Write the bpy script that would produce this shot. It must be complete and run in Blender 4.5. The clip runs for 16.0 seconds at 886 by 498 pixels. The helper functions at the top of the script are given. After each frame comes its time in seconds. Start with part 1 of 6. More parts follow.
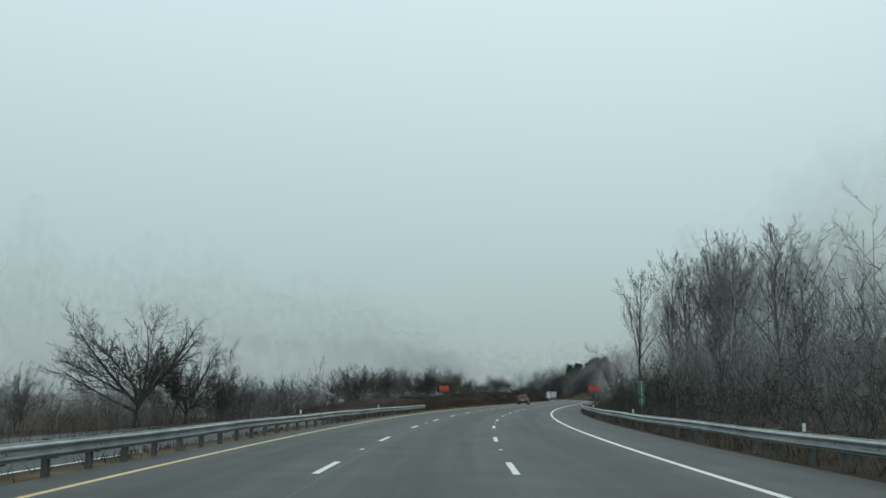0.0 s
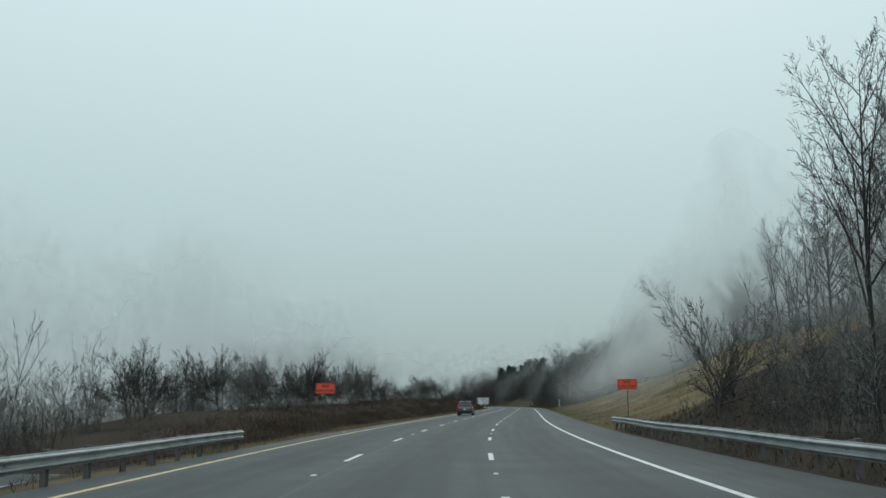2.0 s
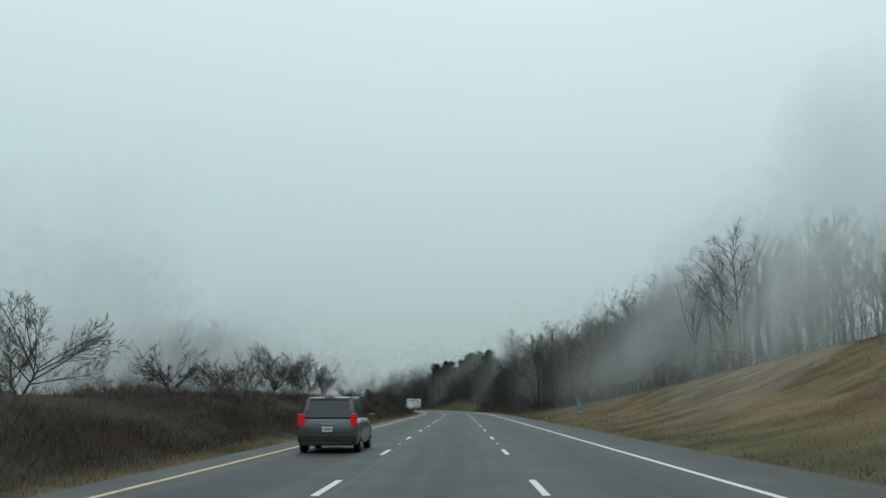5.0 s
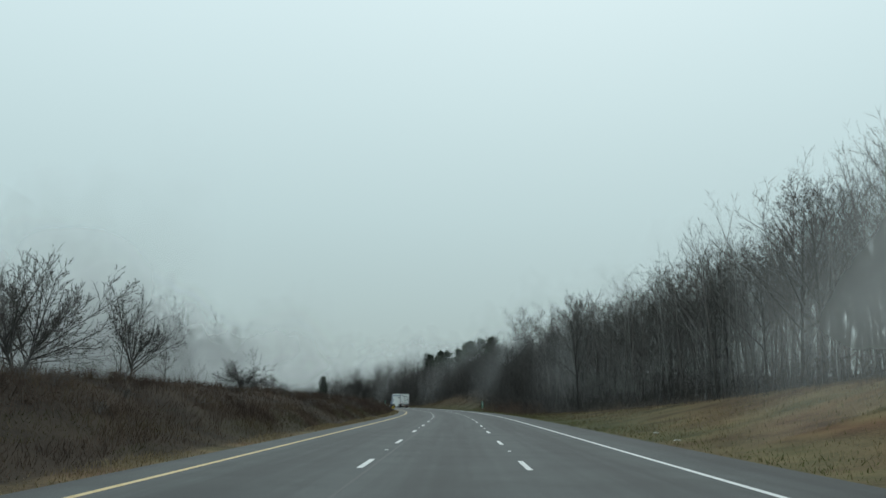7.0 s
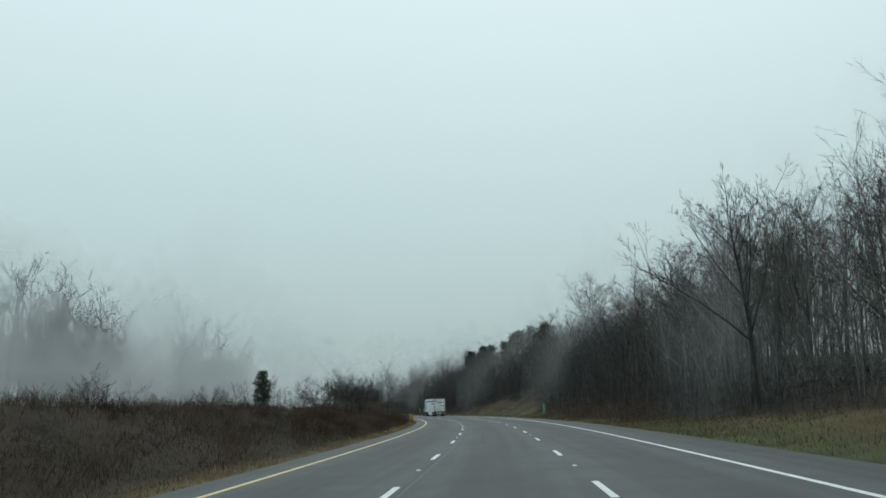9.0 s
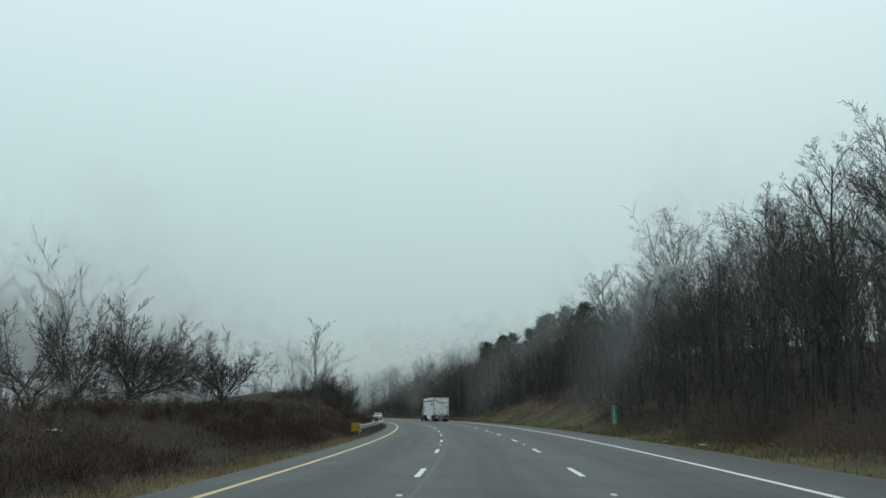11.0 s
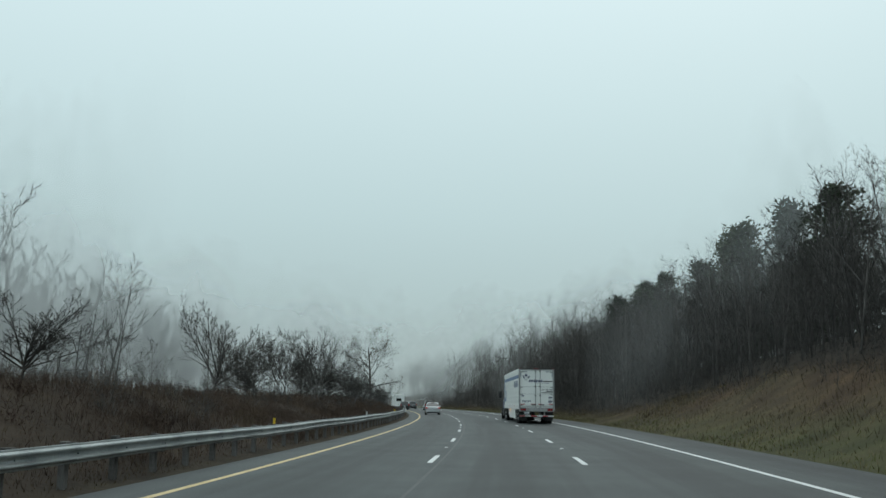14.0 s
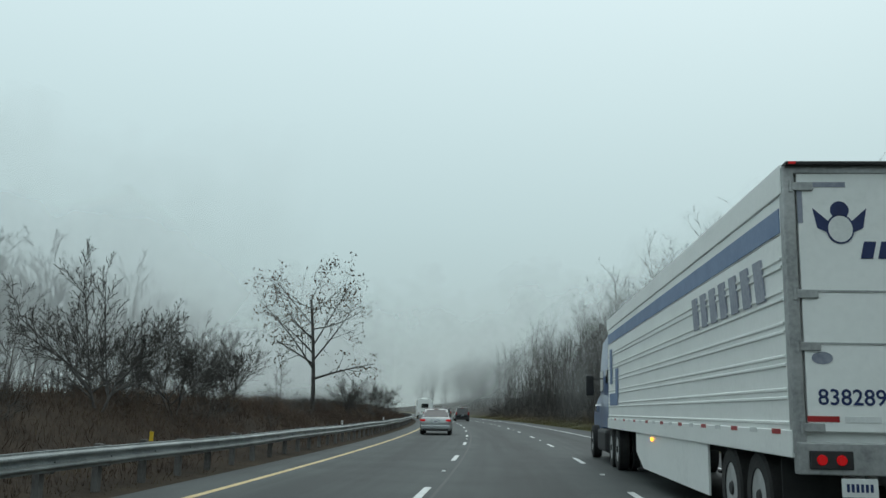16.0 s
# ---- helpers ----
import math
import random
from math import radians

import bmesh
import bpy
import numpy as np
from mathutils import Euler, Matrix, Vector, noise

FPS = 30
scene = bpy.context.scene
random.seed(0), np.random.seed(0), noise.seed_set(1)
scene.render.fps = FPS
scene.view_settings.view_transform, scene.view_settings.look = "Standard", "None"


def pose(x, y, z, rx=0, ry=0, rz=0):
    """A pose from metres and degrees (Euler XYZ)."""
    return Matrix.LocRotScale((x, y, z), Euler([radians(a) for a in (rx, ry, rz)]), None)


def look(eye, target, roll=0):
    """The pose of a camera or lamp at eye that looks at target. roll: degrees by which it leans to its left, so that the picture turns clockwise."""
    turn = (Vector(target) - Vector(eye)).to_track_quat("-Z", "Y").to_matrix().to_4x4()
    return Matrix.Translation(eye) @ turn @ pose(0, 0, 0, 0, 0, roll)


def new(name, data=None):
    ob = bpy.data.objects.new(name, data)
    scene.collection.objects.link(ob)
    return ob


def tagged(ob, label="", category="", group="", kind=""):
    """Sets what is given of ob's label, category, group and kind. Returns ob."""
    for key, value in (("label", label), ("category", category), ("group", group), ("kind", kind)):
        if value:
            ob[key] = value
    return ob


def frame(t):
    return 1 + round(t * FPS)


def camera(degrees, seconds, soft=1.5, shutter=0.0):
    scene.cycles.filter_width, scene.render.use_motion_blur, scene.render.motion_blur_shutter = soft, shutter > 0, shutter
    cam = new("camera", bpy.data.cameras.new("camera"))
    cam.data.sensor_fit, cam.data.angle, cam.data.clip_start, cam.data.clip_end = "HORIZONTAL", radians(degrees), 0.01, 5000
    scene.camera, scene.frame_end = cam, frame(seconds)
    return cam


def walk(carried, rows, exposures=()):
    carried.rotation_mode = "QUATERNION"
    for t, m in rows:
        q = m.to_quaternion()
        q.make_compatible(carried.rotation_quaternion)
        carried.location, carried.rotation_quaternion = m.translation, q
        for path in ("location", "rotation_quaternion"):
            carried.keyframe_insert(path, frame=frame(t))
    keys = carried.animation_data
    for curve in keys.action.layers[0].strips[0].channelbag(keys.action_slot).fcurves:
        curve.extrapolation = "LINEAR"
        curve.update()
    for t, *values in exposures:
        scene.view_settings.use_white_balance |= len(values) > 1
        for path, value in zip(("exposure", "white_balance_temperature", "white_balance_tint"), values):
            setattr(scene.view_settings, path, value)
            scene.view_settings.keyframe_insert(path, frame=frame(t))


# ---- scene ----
cam = camera(52.14, 16.0, soft=1.5)
PATH = [
    (0, pose(0.585, 7.649, 1.393, 99.248, -0.170, -1.301)),
    (0.5, pose(1.032, 21.320, 1.393, 99.084, 0.355, -2.072)),
    (1, pose(1.820, 34.911, 1.393, 99.312, 0.174, -3.471)),
    (1.5, pose(2.734, 48.458, 1.393, 99.412, 0.118, -5.055)),
    (2, pose(4.244, 62.029, 1.393, 99.706, 0.622, -6.105)),
    (2.5, pose(5.942, 75.547, 1.393, 100.210, 1.086, -7.140)),
    (3, pose(7.931, 88.978, 1.393, 100.358, 2.041, -7.962)),
    (3.5, pose(9.895, 102.308, 1.393, 100.204, 1.254, -9.115)),
    (4.2, pose(12.817, 120.905, 1.393, 99.653, 0.185, -10.043)),
    (4.7, pose(15.277, 134.424, 1.393, 99.762, 0.172, -10.342)),
    (5.2, pose(17.990, 148.136, 1.393, 99.871, 0.159, -10.352)),
    (5.8, pose(21.353, 164.664, 1.393, 100.002, 0.144, -10.276)),
    (6.3, pose(24.072, 178.344, 1.393, 100.111, 0.131, -10.538)),
    (6.5, pose(25.123, 183.775, 1.393, 99.933, 0.614, -10.763)),
    (7, pose(27.725, 197.276, 1.393, 99.661, -0.714, -10.625)),
    (7.5, pose(30.382, 210.719, 1.393, 99.831, -0.785, -10.425)),
    (8, pose(33.019, 224.134, 1.393, 99.896, -0.170, -10.168)),
    (8.5, pose(35.792, 237.404, 1.393, 99.547, 1.524, -8.709)),
    (8.7, pose(36.893, 242.720, 1.393, 100.028, 1.948, -8.192)),
    (9.2, pose(39.543, 256.015, 1.393, 100.083, 1.817, -7.284)),
    (9.75, pose(42.297, 270.671, 1.393, 100.144, 1.673, -6.828)),
    (10.3, pose(44.942, 285.421, 1.393, 100.205, 1.529, -6.668)),
    (10.8, pose(47.303, 298.962, 1.393, 100.260, 1.398, -6.531)),
    (11, pose(48.234, 304.420, 1.393, 100.254, 0.328, -6.454)),
    (11.5, pose(50.396, 318.183, 1.393, 100.400, -0.126, -6.116)),
    (12, pose(52.578, 331.729, 1.393, 100.121, -0.250, -5.364)),
    (12.5, pose(54.496, 345.355, 1.393, 100.135, 0.490, -3.794)),
    (13, pose(56.194, 359.202, 1.393, 100.117, -0.130, -2.134)),
    (13.5, pose(57.598, 373.387, 1.393, 99.635, -0.794, -0.681)),
    (14, pose(58.794, 387.727, 1.393, 99.662, -0.539, 0.594)),
    (14.5, pose(59.622, 402.027, 1.393, 99.874, -0.296, 1.744)),
    (15, pose(60.255, 416.227, 1.393, 100.204, -0.712, 2.636)),
    (15.5, pose(60.711, 430.314, 1.393, 100.463, -1.427, 3.484)),
    (16, pose(60.844, 444.362, 1.393, 100.097, -1.102, 4.301)),
]
EXPOSURES = [(0, -0.02), (4.2, -0.02), (7, 0.03), (11, 0.06), (16, 0.05)]
walk(cam, PATH, EXPOSURES)

# ---- sky and light ----
world = bpy.data.worlds.new("sky")
scene.world = world
world.use_nodes = True
wt = world.node_tree
wt.nodes.clear()
w_out = wt.nodes.new("ShaderNodeOutputWorld")
w_bg = wt.nodes.new("ShaderNodeBackground")
w_geo = wt.nodes.new("ShaderNodeTexCoord")
w_sep = wt.nodes.new("ShaderNodeSeparateXYZ")
w_ramp = wt.nodes.new("ShaderNodeValToRGB")
w_sky = wt.nodes.new("ShaderNodeTexSky")
w_sky.sky_type, w_sky.sun_disc = "NISHITA", False
w_sky.sun_elevation, w_sky.sun_rotation = radians(38), radians(20)
w_mul = wt.nodes.new("ShaderNodeMixRGB")
w_mul.blend_type = "ADD"
w_mul.inputs[0].default_value = 0.004
wt.links.new(w_geo.outputs["Generated"], w_sep.inputs[0])
wt.links.new(w_sep.outputs["Z"], w_ramp.inputs[0])
wt.links.new(w_ramp.outputs[0], w_mul.inputs[1])
wt.links.new(w_sky.outputs[0], w_mul.inputs[2])
wt.links.new(w_mul.outputs[0], w_bg.inputs[0])
wt.links.new(w_bg.outputs[0], w_out.inputs[0])
w_bg.inputs[1].default_value = 1.0
# overcast: pale grey-blue, brighter overhead than at the horizon
SKY = [(0.0, (0.29, 0.375, 0.378)), (0.05, (0.335, 0.435, 0.438)), (0.11, (0.395, 0.512, 0.518)), (0.20, (0.47, 0.61, 0.622)),
       (0.32, (0.56, 0.712, 0.73)), (0.44, (0.645, 0.80, 0.826)), (1.0, (0.74, 0.88, 0.906))]
while len(w_ramp.color_ramp.elements) < len(SKY):
    w_ramp.color_ramp.elements.new(0.5)
for el, (pos, col) in zip(w_ramp.color_ramp.elements, SKY):
    el.position, el.color = pos, (*col, 1)

sun_data = bpy.data.lights.new("sun", "SUN")
sun_data.energy, sun_data.angle, sun_data.color = 0.5, radians(60), (1.0, 0.97, 0.93)
sun = new("sun", sun_data)
sun.matrix_world = look((0, 0, 60), (-15, -40, 0))

# ---- the line of the road: curvature along its length, then heading and place ----
BEND = [-1.389, -1.573, -1.737, -1.710, -0.787, -0.003, 0.044, -0.041, 0.508, 1.130,
        1.201, 1.088, 1.131, 1.139, 0.920, 0.850, 0.850, 0.850, 0.850, 0.850, 0.850]
S_GRID = np.arange(-400.0, 1401.0, 1.0)
_k = np.interp(S_GRID, np.arange(-40, 761, 40), BEND) * 1e-3
_k[S_GRID < -60] = -0.0005
HEAD = np.concatenate([[0], np.cumsum((_k[1:] + _k[:-1]) / 2)])
HEAD -= HEAD[400]
_m = (HEAD[1:] + HEAD[:-1]) / 2
LINE_X = np.concatenate([[0], np.cumsum(-np.sin(_m))])
LINE_Y = np.concatenate([[0], np.cumsum(np.cos(_m))])
LINE_X -= LINE_X[400]
LINE_Y -= LINE_Y[400]


def heading(s):
    return np.interp(s, S_GRID, HEAD)


def place(s, l):
    """x and y of a point s metres along the middle lane and l metres to its right."""
    h = np.interp(s, S_GRID, HEAD)
    return np.interp(s, S_GRID, LINE_X) + l * np.cos(h), np.interp(s, S_GRID, LINE_Y) + l * np.sin(h)


def smoothstep(x, a, b):
    u = np.clip((x - a) / (b - a), 0, 1)
    return u * u * (3 - 2 * u)


# right side: where the mown grass ends and how high it has risen there, then the slope of the hill
GR_S = [-400, 100, 108, 116, 160, 190, 222, 245, 262, 285, 310, 335, 362, 380, 395, 420, 440, 452, 466, 485, 1400]
GR_L = [10.5, 10.5, 15, 25, 26, 25, 21, 19, 17, 15.5, 13, 12, 11.5, 12, 13.5, 14.5, 14.5, 13.5, 12, 11.5, 11.5]
GR_Z = [0.2, 0.2, 3.0, 6.6, 7.2, 5.8, 3.7, 2.6, 1.7, 0.9, 0.3, 0.1, 0.2, 1.0, 2.0, 2.8, 3.1, 2.2, 1.0, 0.5, 0.5]
HL_S = [-400, 60, 110, 200, 260, 320, 420, 600, 760, 900, 1400]
HL_T = [0.10, 0.10, 0.12, 0.16, 0.22, 0.32, 0.46, 0.44, 0.36, 0.12, 0.04]


def land(s, l):
    """Height of the ground beside and under the road."""
    s, l = np.broadcast_arrays(np.asarray(s, float), np.asarray(l, float))
    gl, gz, ht = np.interp(s, GR_S, GR_L), np.interp(s, GR_S, GR_Z), np.interp(s, HL_S, HL_T)
    u = np.clip((l - 8.1) / (gl - 8.1), 0, 1)
    right = -0.05 + (gz + 0.05) * (0.25 * u + 0.75 * u * u * (1.6 - 0.6 * u))
    up = np.clip(l - gl, 0, 28)
    right = right + ht * up * (1 - up / 56)
    d = -6.3 - l
    bank = (1.25 + 0.9 * smoothstep(s, 130, 205) - 0.55 * smoothstep(s, 250, 330) + 0.45 * smoothstep(s, 360, 385) - 0.35 * smoothstep(s, 405, 440)) * smoothstep(d, 0.3, 7.0) - 3.6 * smoothstep(d, 9, 30)
    drop = -1.05 * smoothstep(d, 0.8, 6.0) - 0.6 * smoothstep(d, 22, 60)
    b = smoothstep(s, 92, 118)
    left = -0.05 + drop * (1 - b) + bank * b
    left = left + 1.1 * np.exp(-((s - 388) / 13.0) ** 2) * smoothstep(d, 1.0, 7.0)
    left = left + 5.0 * smoothstep(d, 32, 70) * smoothstep(s, 325, 430) * (1 - 0.7 * smoothstep(d, 120, 260))
    z = np.where(l > 8.1, right, np.where(l < -6.3, left, -0.08))
    return z


def spot(s, l, dz=0.0, turn=0.0):
    """Pose on the ground: y along the road, x to its right."""
    x, y = place(s, l)
    return pose(float(x), float(y), float(land(s, l)) + dz, 0, 0, math.degrees(float(heading(s))) + turn)


def on_road(s, l, dz=0.0, turn=0.0):
    x, y = place(s, l)
    return pose(float(x), float(y), dz, 0, 0, math.degrees(float(heading(s))) + turn)


# ---- materials ----
def mat(name, colors, rough=0.7, metal=0.0, scale=6.0, fine=80.0, bump=0.15, spread=(0.35, 0.65), random=0.0, spec=0.5, coat=0.0, stretch=(1, 1, 1)):
    """A surface whose colour wanders between the given colours in large patches and fine grain, with relief."""
    m = bpy.data.materials.new(name)
    m.use_nodes = True
    t = m.node_tree
    b = t.nodes["Principled BSDF"]
    co = t.nodes.new("ShaderNodeTexCoord")
    mp = t.nodes.new("ShaderNodeMapping")
    mp.inputs["Scale"].default_value = stretch
    t.links.new(co.outputs["Object"], mp.inputs[0])
    n1, n2 = t.nodes.new("ShaderNodeTexNoise"), t.nodes.new("ShaderNodeTexNoise")
    for n, sc in ((n1, scale), (n2, fine)):
        n.inputs["Scale"].default_value, n.inputs["Detail"].default_value = sc, 5
        t.links.new(mp.outputs[0], n.inputs["Vector"])
    mix = t.nodes.new("ShaderNodeMixRGB")
    mix.inputs[0].default_value = 0.4
    t.links.new(n1.outputs["Fac"], mix.inputs[1])
    t.links.new(n2.outputs["Fac"], mix.inputs[2])
    fac = mix.outputs[0]
    if random:
        info = t.nodes.new("ShaderNodeObjectInfo")
        ma = t.nodes.new("ShaderNodeMath")
        ma.operation = "MULTIPLY_ADD"
        ma.inputs[1].default_value, ma.inputs[2].default_value = random, -random / 2
        ad = t.nodes.new("ShaderNodeMath")
        t.links.new(info.outputs["Random"], ma.inputs[0])
        t.links.new(fac, ad.inputs[0])
        t.links.new(ma.outputs[0], ad.inputs[1])
        fac = ad.outputs[0]
    r = t.nodes.new("ShaderNodeValToRGB")
    els = r.color_ramp.elements
    while len(els) < len(colors):
        els.new(0.5)
    for i, c in enumerate(colors):
        els[i].position = spread[0] + (spread[1] - spread[0]) * i / max(1, len(colors) - 1)
        els[i].color = (*c, 1)
    t.links.new(fac, r.inputs[0])
    t.links.new(r.outputs[0], b.inputs["Base Color"])
    b.inputs["Roughness"].default_value, b.inputs["Metallic"].default_value = rough, metal
    b.inputs["Specular IOR Level"].default_value = spec
    b.inputs["Coat Weight"].default_value = coat
    if bump:
        bp = t.nodes.new("ShaderNodeBump")
        bp.inputs["Strength"].default_value, bp.inputs["Distance"].default_value = bump, 0.02
        t.links.new(n2.outputs["Fac"], bp.inputs["Height"])
        t.links.new(bp.outputs[0], b.inputs["Normal"])
    return m


def lamp_mat(name, color, strength, base):
    m = bpy.data.materials.new(name)
    m.use_nodes = True
    b = m.node_tree.nodes["Principled BSDF"]
    b.inputs["Base Color"].default_value = (*base, 1)
    b.inputs["Emission Color"].default_value = (*color, 1)
    b.inputs["Emission Strength"].default_value = strength
    b.inputs["Roughness"].default_value = 0.25
    return m


def asphalt(name):
    """Worn grey asphalt: aggregate grain, long streaks, an oily darker strip along the middle of each lane, sealed cracks."""
    m = mat(name, [(0.028, 0.0335, 0.033), (0.0405, 0.048, 0.047), (0.054, 0.0625, 0.0615)], rough=0.66, scale=0.5, fine=55, bump=0.25, spec=0.4)
    t = m.node_tree
    b = t.nodes["Principled BSDF"]
    base = b.inputs["Base Color"].links[0].from_socket
    uv = t.nodes.new("ShaderNodeUVMap")
    uv.uv_map = "lane"
    sep = t.nodes.new("ShaderNodeSeparateXYZ")
    t.links.new(uv.outputs[0], sep.inputs[0])
    # across the lanes: 0 at the middle of a lane
    ma = t.nodes.new("ShaderNodeMath")
    ma.operation = "MULTIPLY"
    ma.inputs[1].default_value = 2 * math.pi / 3.66
    t.links.new(sep.outputs["X"], ma.inputs[0])
    cs = t.nodes.new("ShaderNodeMath")
    cs.operation = "COSINE"
    t.links.new(ma.outputs[0], cs.inputs[0])
    mp = t.nodes.new("ShaderNodeMapping")
    mp.inputs["Scale"].default_value = (1.6, 0.035, 1)
    t.links.new(uv.outputs[0], mp.inputs[0])
    st = t.nodes.new("ShaderNodeTexNoise")
    st.inputs["Scale"].default_value, st.inputs["Detail"].default_value = 1.4, 6
    t.links.new(mp.outputs[0], st.inputs["Vector"])
    ad = t.nodes.new("ShaderNodeMath")
    ad.operation = "MULTIPLY_ADD"
    ad.inputs[1].default_value = 0.17
    t.links.new(cs.outputs[0], ad.inputs[0])
    t.links.new(st.outputs["Fac"], ad.inputs[2])
    rp = t.nodes.new("ShaderNodeValToRGB")
    rp.color_ramp.elements[0].position, rp.color_ramp.elements[0].color = 0.32, (1.20, 1.20, 1.20, 1)
    rp.color_ramp.elements[1].position, rp.color_ramp.elements[1].color = 0.72, (0.58, 0.58, 0.585, 1)
    t.links.new(ad.outputs[0], rp.inputs[0])
    mu = t.nodes.new("ShaderNodeMixRGB")
    mu.blend_type = "MULTIPLY"
    mu.inputs[0].default_value = 1
    t.links.new(base, mu.inputs[1])
    t.links.new(rp.outputs[0], mu.inputs[2])
    t.links.new(mu.outputs[0], b.inputs["Base Color"])
    return m


def ground_mat():
    """Dry grass, greener mown grass and leaf litter, spread by the cover of the ground."""
    m = mat("ground_cover", [(0.5, 0.5, 0.5), (1, 1, 1), (1.35, 1.3, 1.25)], rough=0.95, scale=0.35, fine=9, bump=0.6, spec=0.1)
    t = m.node_tree
    b = t.nodes["Principled BSDF"]
    base = b.inputs["Base Color"].links[0].from_socket
    at = t.nodes.new("ShaderNodeAttribute")
    at.attribute_name = "cover"
    sep = t.nodes.new("ShaderNodeSeparateColor")
    t.links.new(at.outputs["Color"], sep.inputs[0])
    last = None
    cols = {"soil": (0.043, 0.033, 0.025), "green": (0.066, 0.071, 0.034), "litter": (0.050, 0.043, 0.036)}
    prev = t.nodes.new("ShaderNodeRGB")
    prev.outputs[0].default_value = (*cols["soil"], 1)
    last = prev.outputs[0]
    nz = t.nodes.new("ShaderNodeTexNoise")
    nz.inputs["Scale"].default_value, nz.inputs["Detail"].default_value = 0.9, 6
    co = t.nodes.new("ShaderNodeTexCoord")
    t.links.new(co.outputs["Object"], nz.inputs["Vector"])
    patch = t.nodes.new("ShaderNodeTexNoise")
    patch.inputs["Scale"].default_value, patch.inputs["Detail"].default_value = 0.16, 7
    t.links.new(co.outputs["Object"], patch.inputs["Vector"])
    tawny = t.nodes.new("ShaderNodeValToRGB")
    tones = ((0.36, (0.088, 0.082, 0.040)), (0.46, (0.168, 0.132, 0.074)), (0.55, (0.150, 0.104, 0.058)), (0.64, (0.128, 0.078, 0.046)))
    while len(tawny.color_ramp.elements) < len(tones):
        tawny.color_ramp.elements.new(0.5)
    for el, (pos, col) in zip(tawny.color_ramp.elements, tones):
        el.position, el.color = pos, (*col, 1)
    t.links.new(patch.outputs["Fac"], tawny.inputs[0])
    for ch, key in (("Red", "dry"), ("Green", "green"), ("Blue", "litter")):
        sm = t.nodes.new("ShaderNodeMath")
        sm.operation = "MULTIPLY_ADD"
        sm.inputs[1].default_value = 0.9
        sm.inputs[2].default_value = -0.45
        t.links.new(nz.outputs["Fac"], sm.inputs[0])
        ad = t.nodes.new("ShaderNodeMath")
        ad.use_clamp = True
        t.links.new(sm.outputs[0], ad.inputs[0])
        t.links.new(sep.outputs[ch], ad.inputs[1])
        mu = t.nodes.new("ShaderNodeMath")
        mu.operation = "MULTIPLY"
        mu.use_clamp = True
        t.links.new(ad.outputs[0], mu.inputs[0])
        cl = t.nodes.new("ShaderNodeMath")
        cl.operation = "MULTIPLY"
        cl.use_clamp = True
        cl.inputs[1].default_value = 3.0
        t.links.new(sep.outputs[ch], cl.inputs[0])
        t.links.new(cl.outputs[0], mu.inputs[1])
        mx = t.nodes.new("ShaderNodeMixRGB")
        if key == "dry":
            t.links.new(tawny.outputs[0], mx.inputs[2])
        else:
            mx.inputs[2].default_value = (*cols[key], 1)
        t.links.new(mu.outputs[0], mx.inputs[0])
        t.links.new(last, mx.inputs[1])
        last = mx.outputs[0]
    fin = t.nodes.new("ShaderNodeMixRGB")
    fin.blend_type = "MULTIPLY"
    fin.inputs[0].default_value = 1
    t.links.new(last, fin.inputs[1])
    t.links.new(base, fin.inputs[2])
    t.links.new(fin.outputs[0], b.inputs["Base Color"])
    return m


M_ROAD = asphalt("asphalt")
M_GROUND = ground_mat()
M_WHITE_PAINT = mat("white_road_paint", [(0.36, 0.37, 0.36), (0.62, 0.63, 0.62), (0.72, 0.73, 0.72)], rough=0.6, scale=2.5, fine=40, spread=(0.3, 0.55))
M_YELLOW_PAINT = mat("yellow_road_paint", [(0.34, 0.24, 0.10), (0.56, 0.41, 0.18), (0.64, 0.49, 0.25)], rough=0.6, scale=1.5, fine=40, spread=(0.3, 0.55))
M_TAR = mat("seam_tar", [(0.012, 0.013, 0.013), (0.022, 0.024, 0.024), (0.040, 0.046, 0.045)], rough=0.55, scale=0.7, fine=30, bump=0.1)
M_STEEL = mat("galvanised_steel", [(0.20, 0.22, 0.22), (0.30, 0.325, 0.325), (0.38, 0.40, 0.40)], rough=0.5, metal=0.75, scale=1.5, fine=30, bump=0.05, random=0.15)
M_POST = mat("weathered_post", [(0.05, 0.048, 0.045), (0.10, 0.095, 0.09), (0.15, 0.145, 0.14)], rough=0.85, scale=4, fine=60, bump=0.3, random=0.2, stretch=(1, 1, 0.3))
M_BARK = mat("bark", [(0.046, 0.044, 0.042), (0.080, 0.076, 0.073), (0.130, 0.124, 0.118)], rough=0.95, scale=3, fine=40, bump=0.6, random=0.25, spec=0.15, stretch=(1, 1, 0.35))
# bark lightened so that its colour stands in for haze
M_HAZED_BARK = mat("hazed_bark", [(0.13, 0.128, 0.122), (0.22, 0.217, 0.208), (0.32, 0.315, 0.303)], rough=0.95, scale=2.5, fine=40, bump=0.5, random=0.25, spec=0.15, stretch=(1, 1, 0.35))
M_TWIG = mat("twigs", [(0.048, 0.046, 0.044), (0.080, 0.076, 0.072), (0.120, 0.114, 0.107)], rough=0.95, scale=1.5, fine=20, bump=0, random=0.3, spec=0.1)
# two lighter steps of the twig colour, with haze painted in
M_HALF_HAZED_TWIG = mat("half_hazed_twigs", [(0.115, 0.116, 0.110), (0.175, 0.176, 0.168), (0.250, 0.251, 0.240)], rough=0.95, scale=1.5, fine=20, bump=0, random=0.3, spec=0.1)
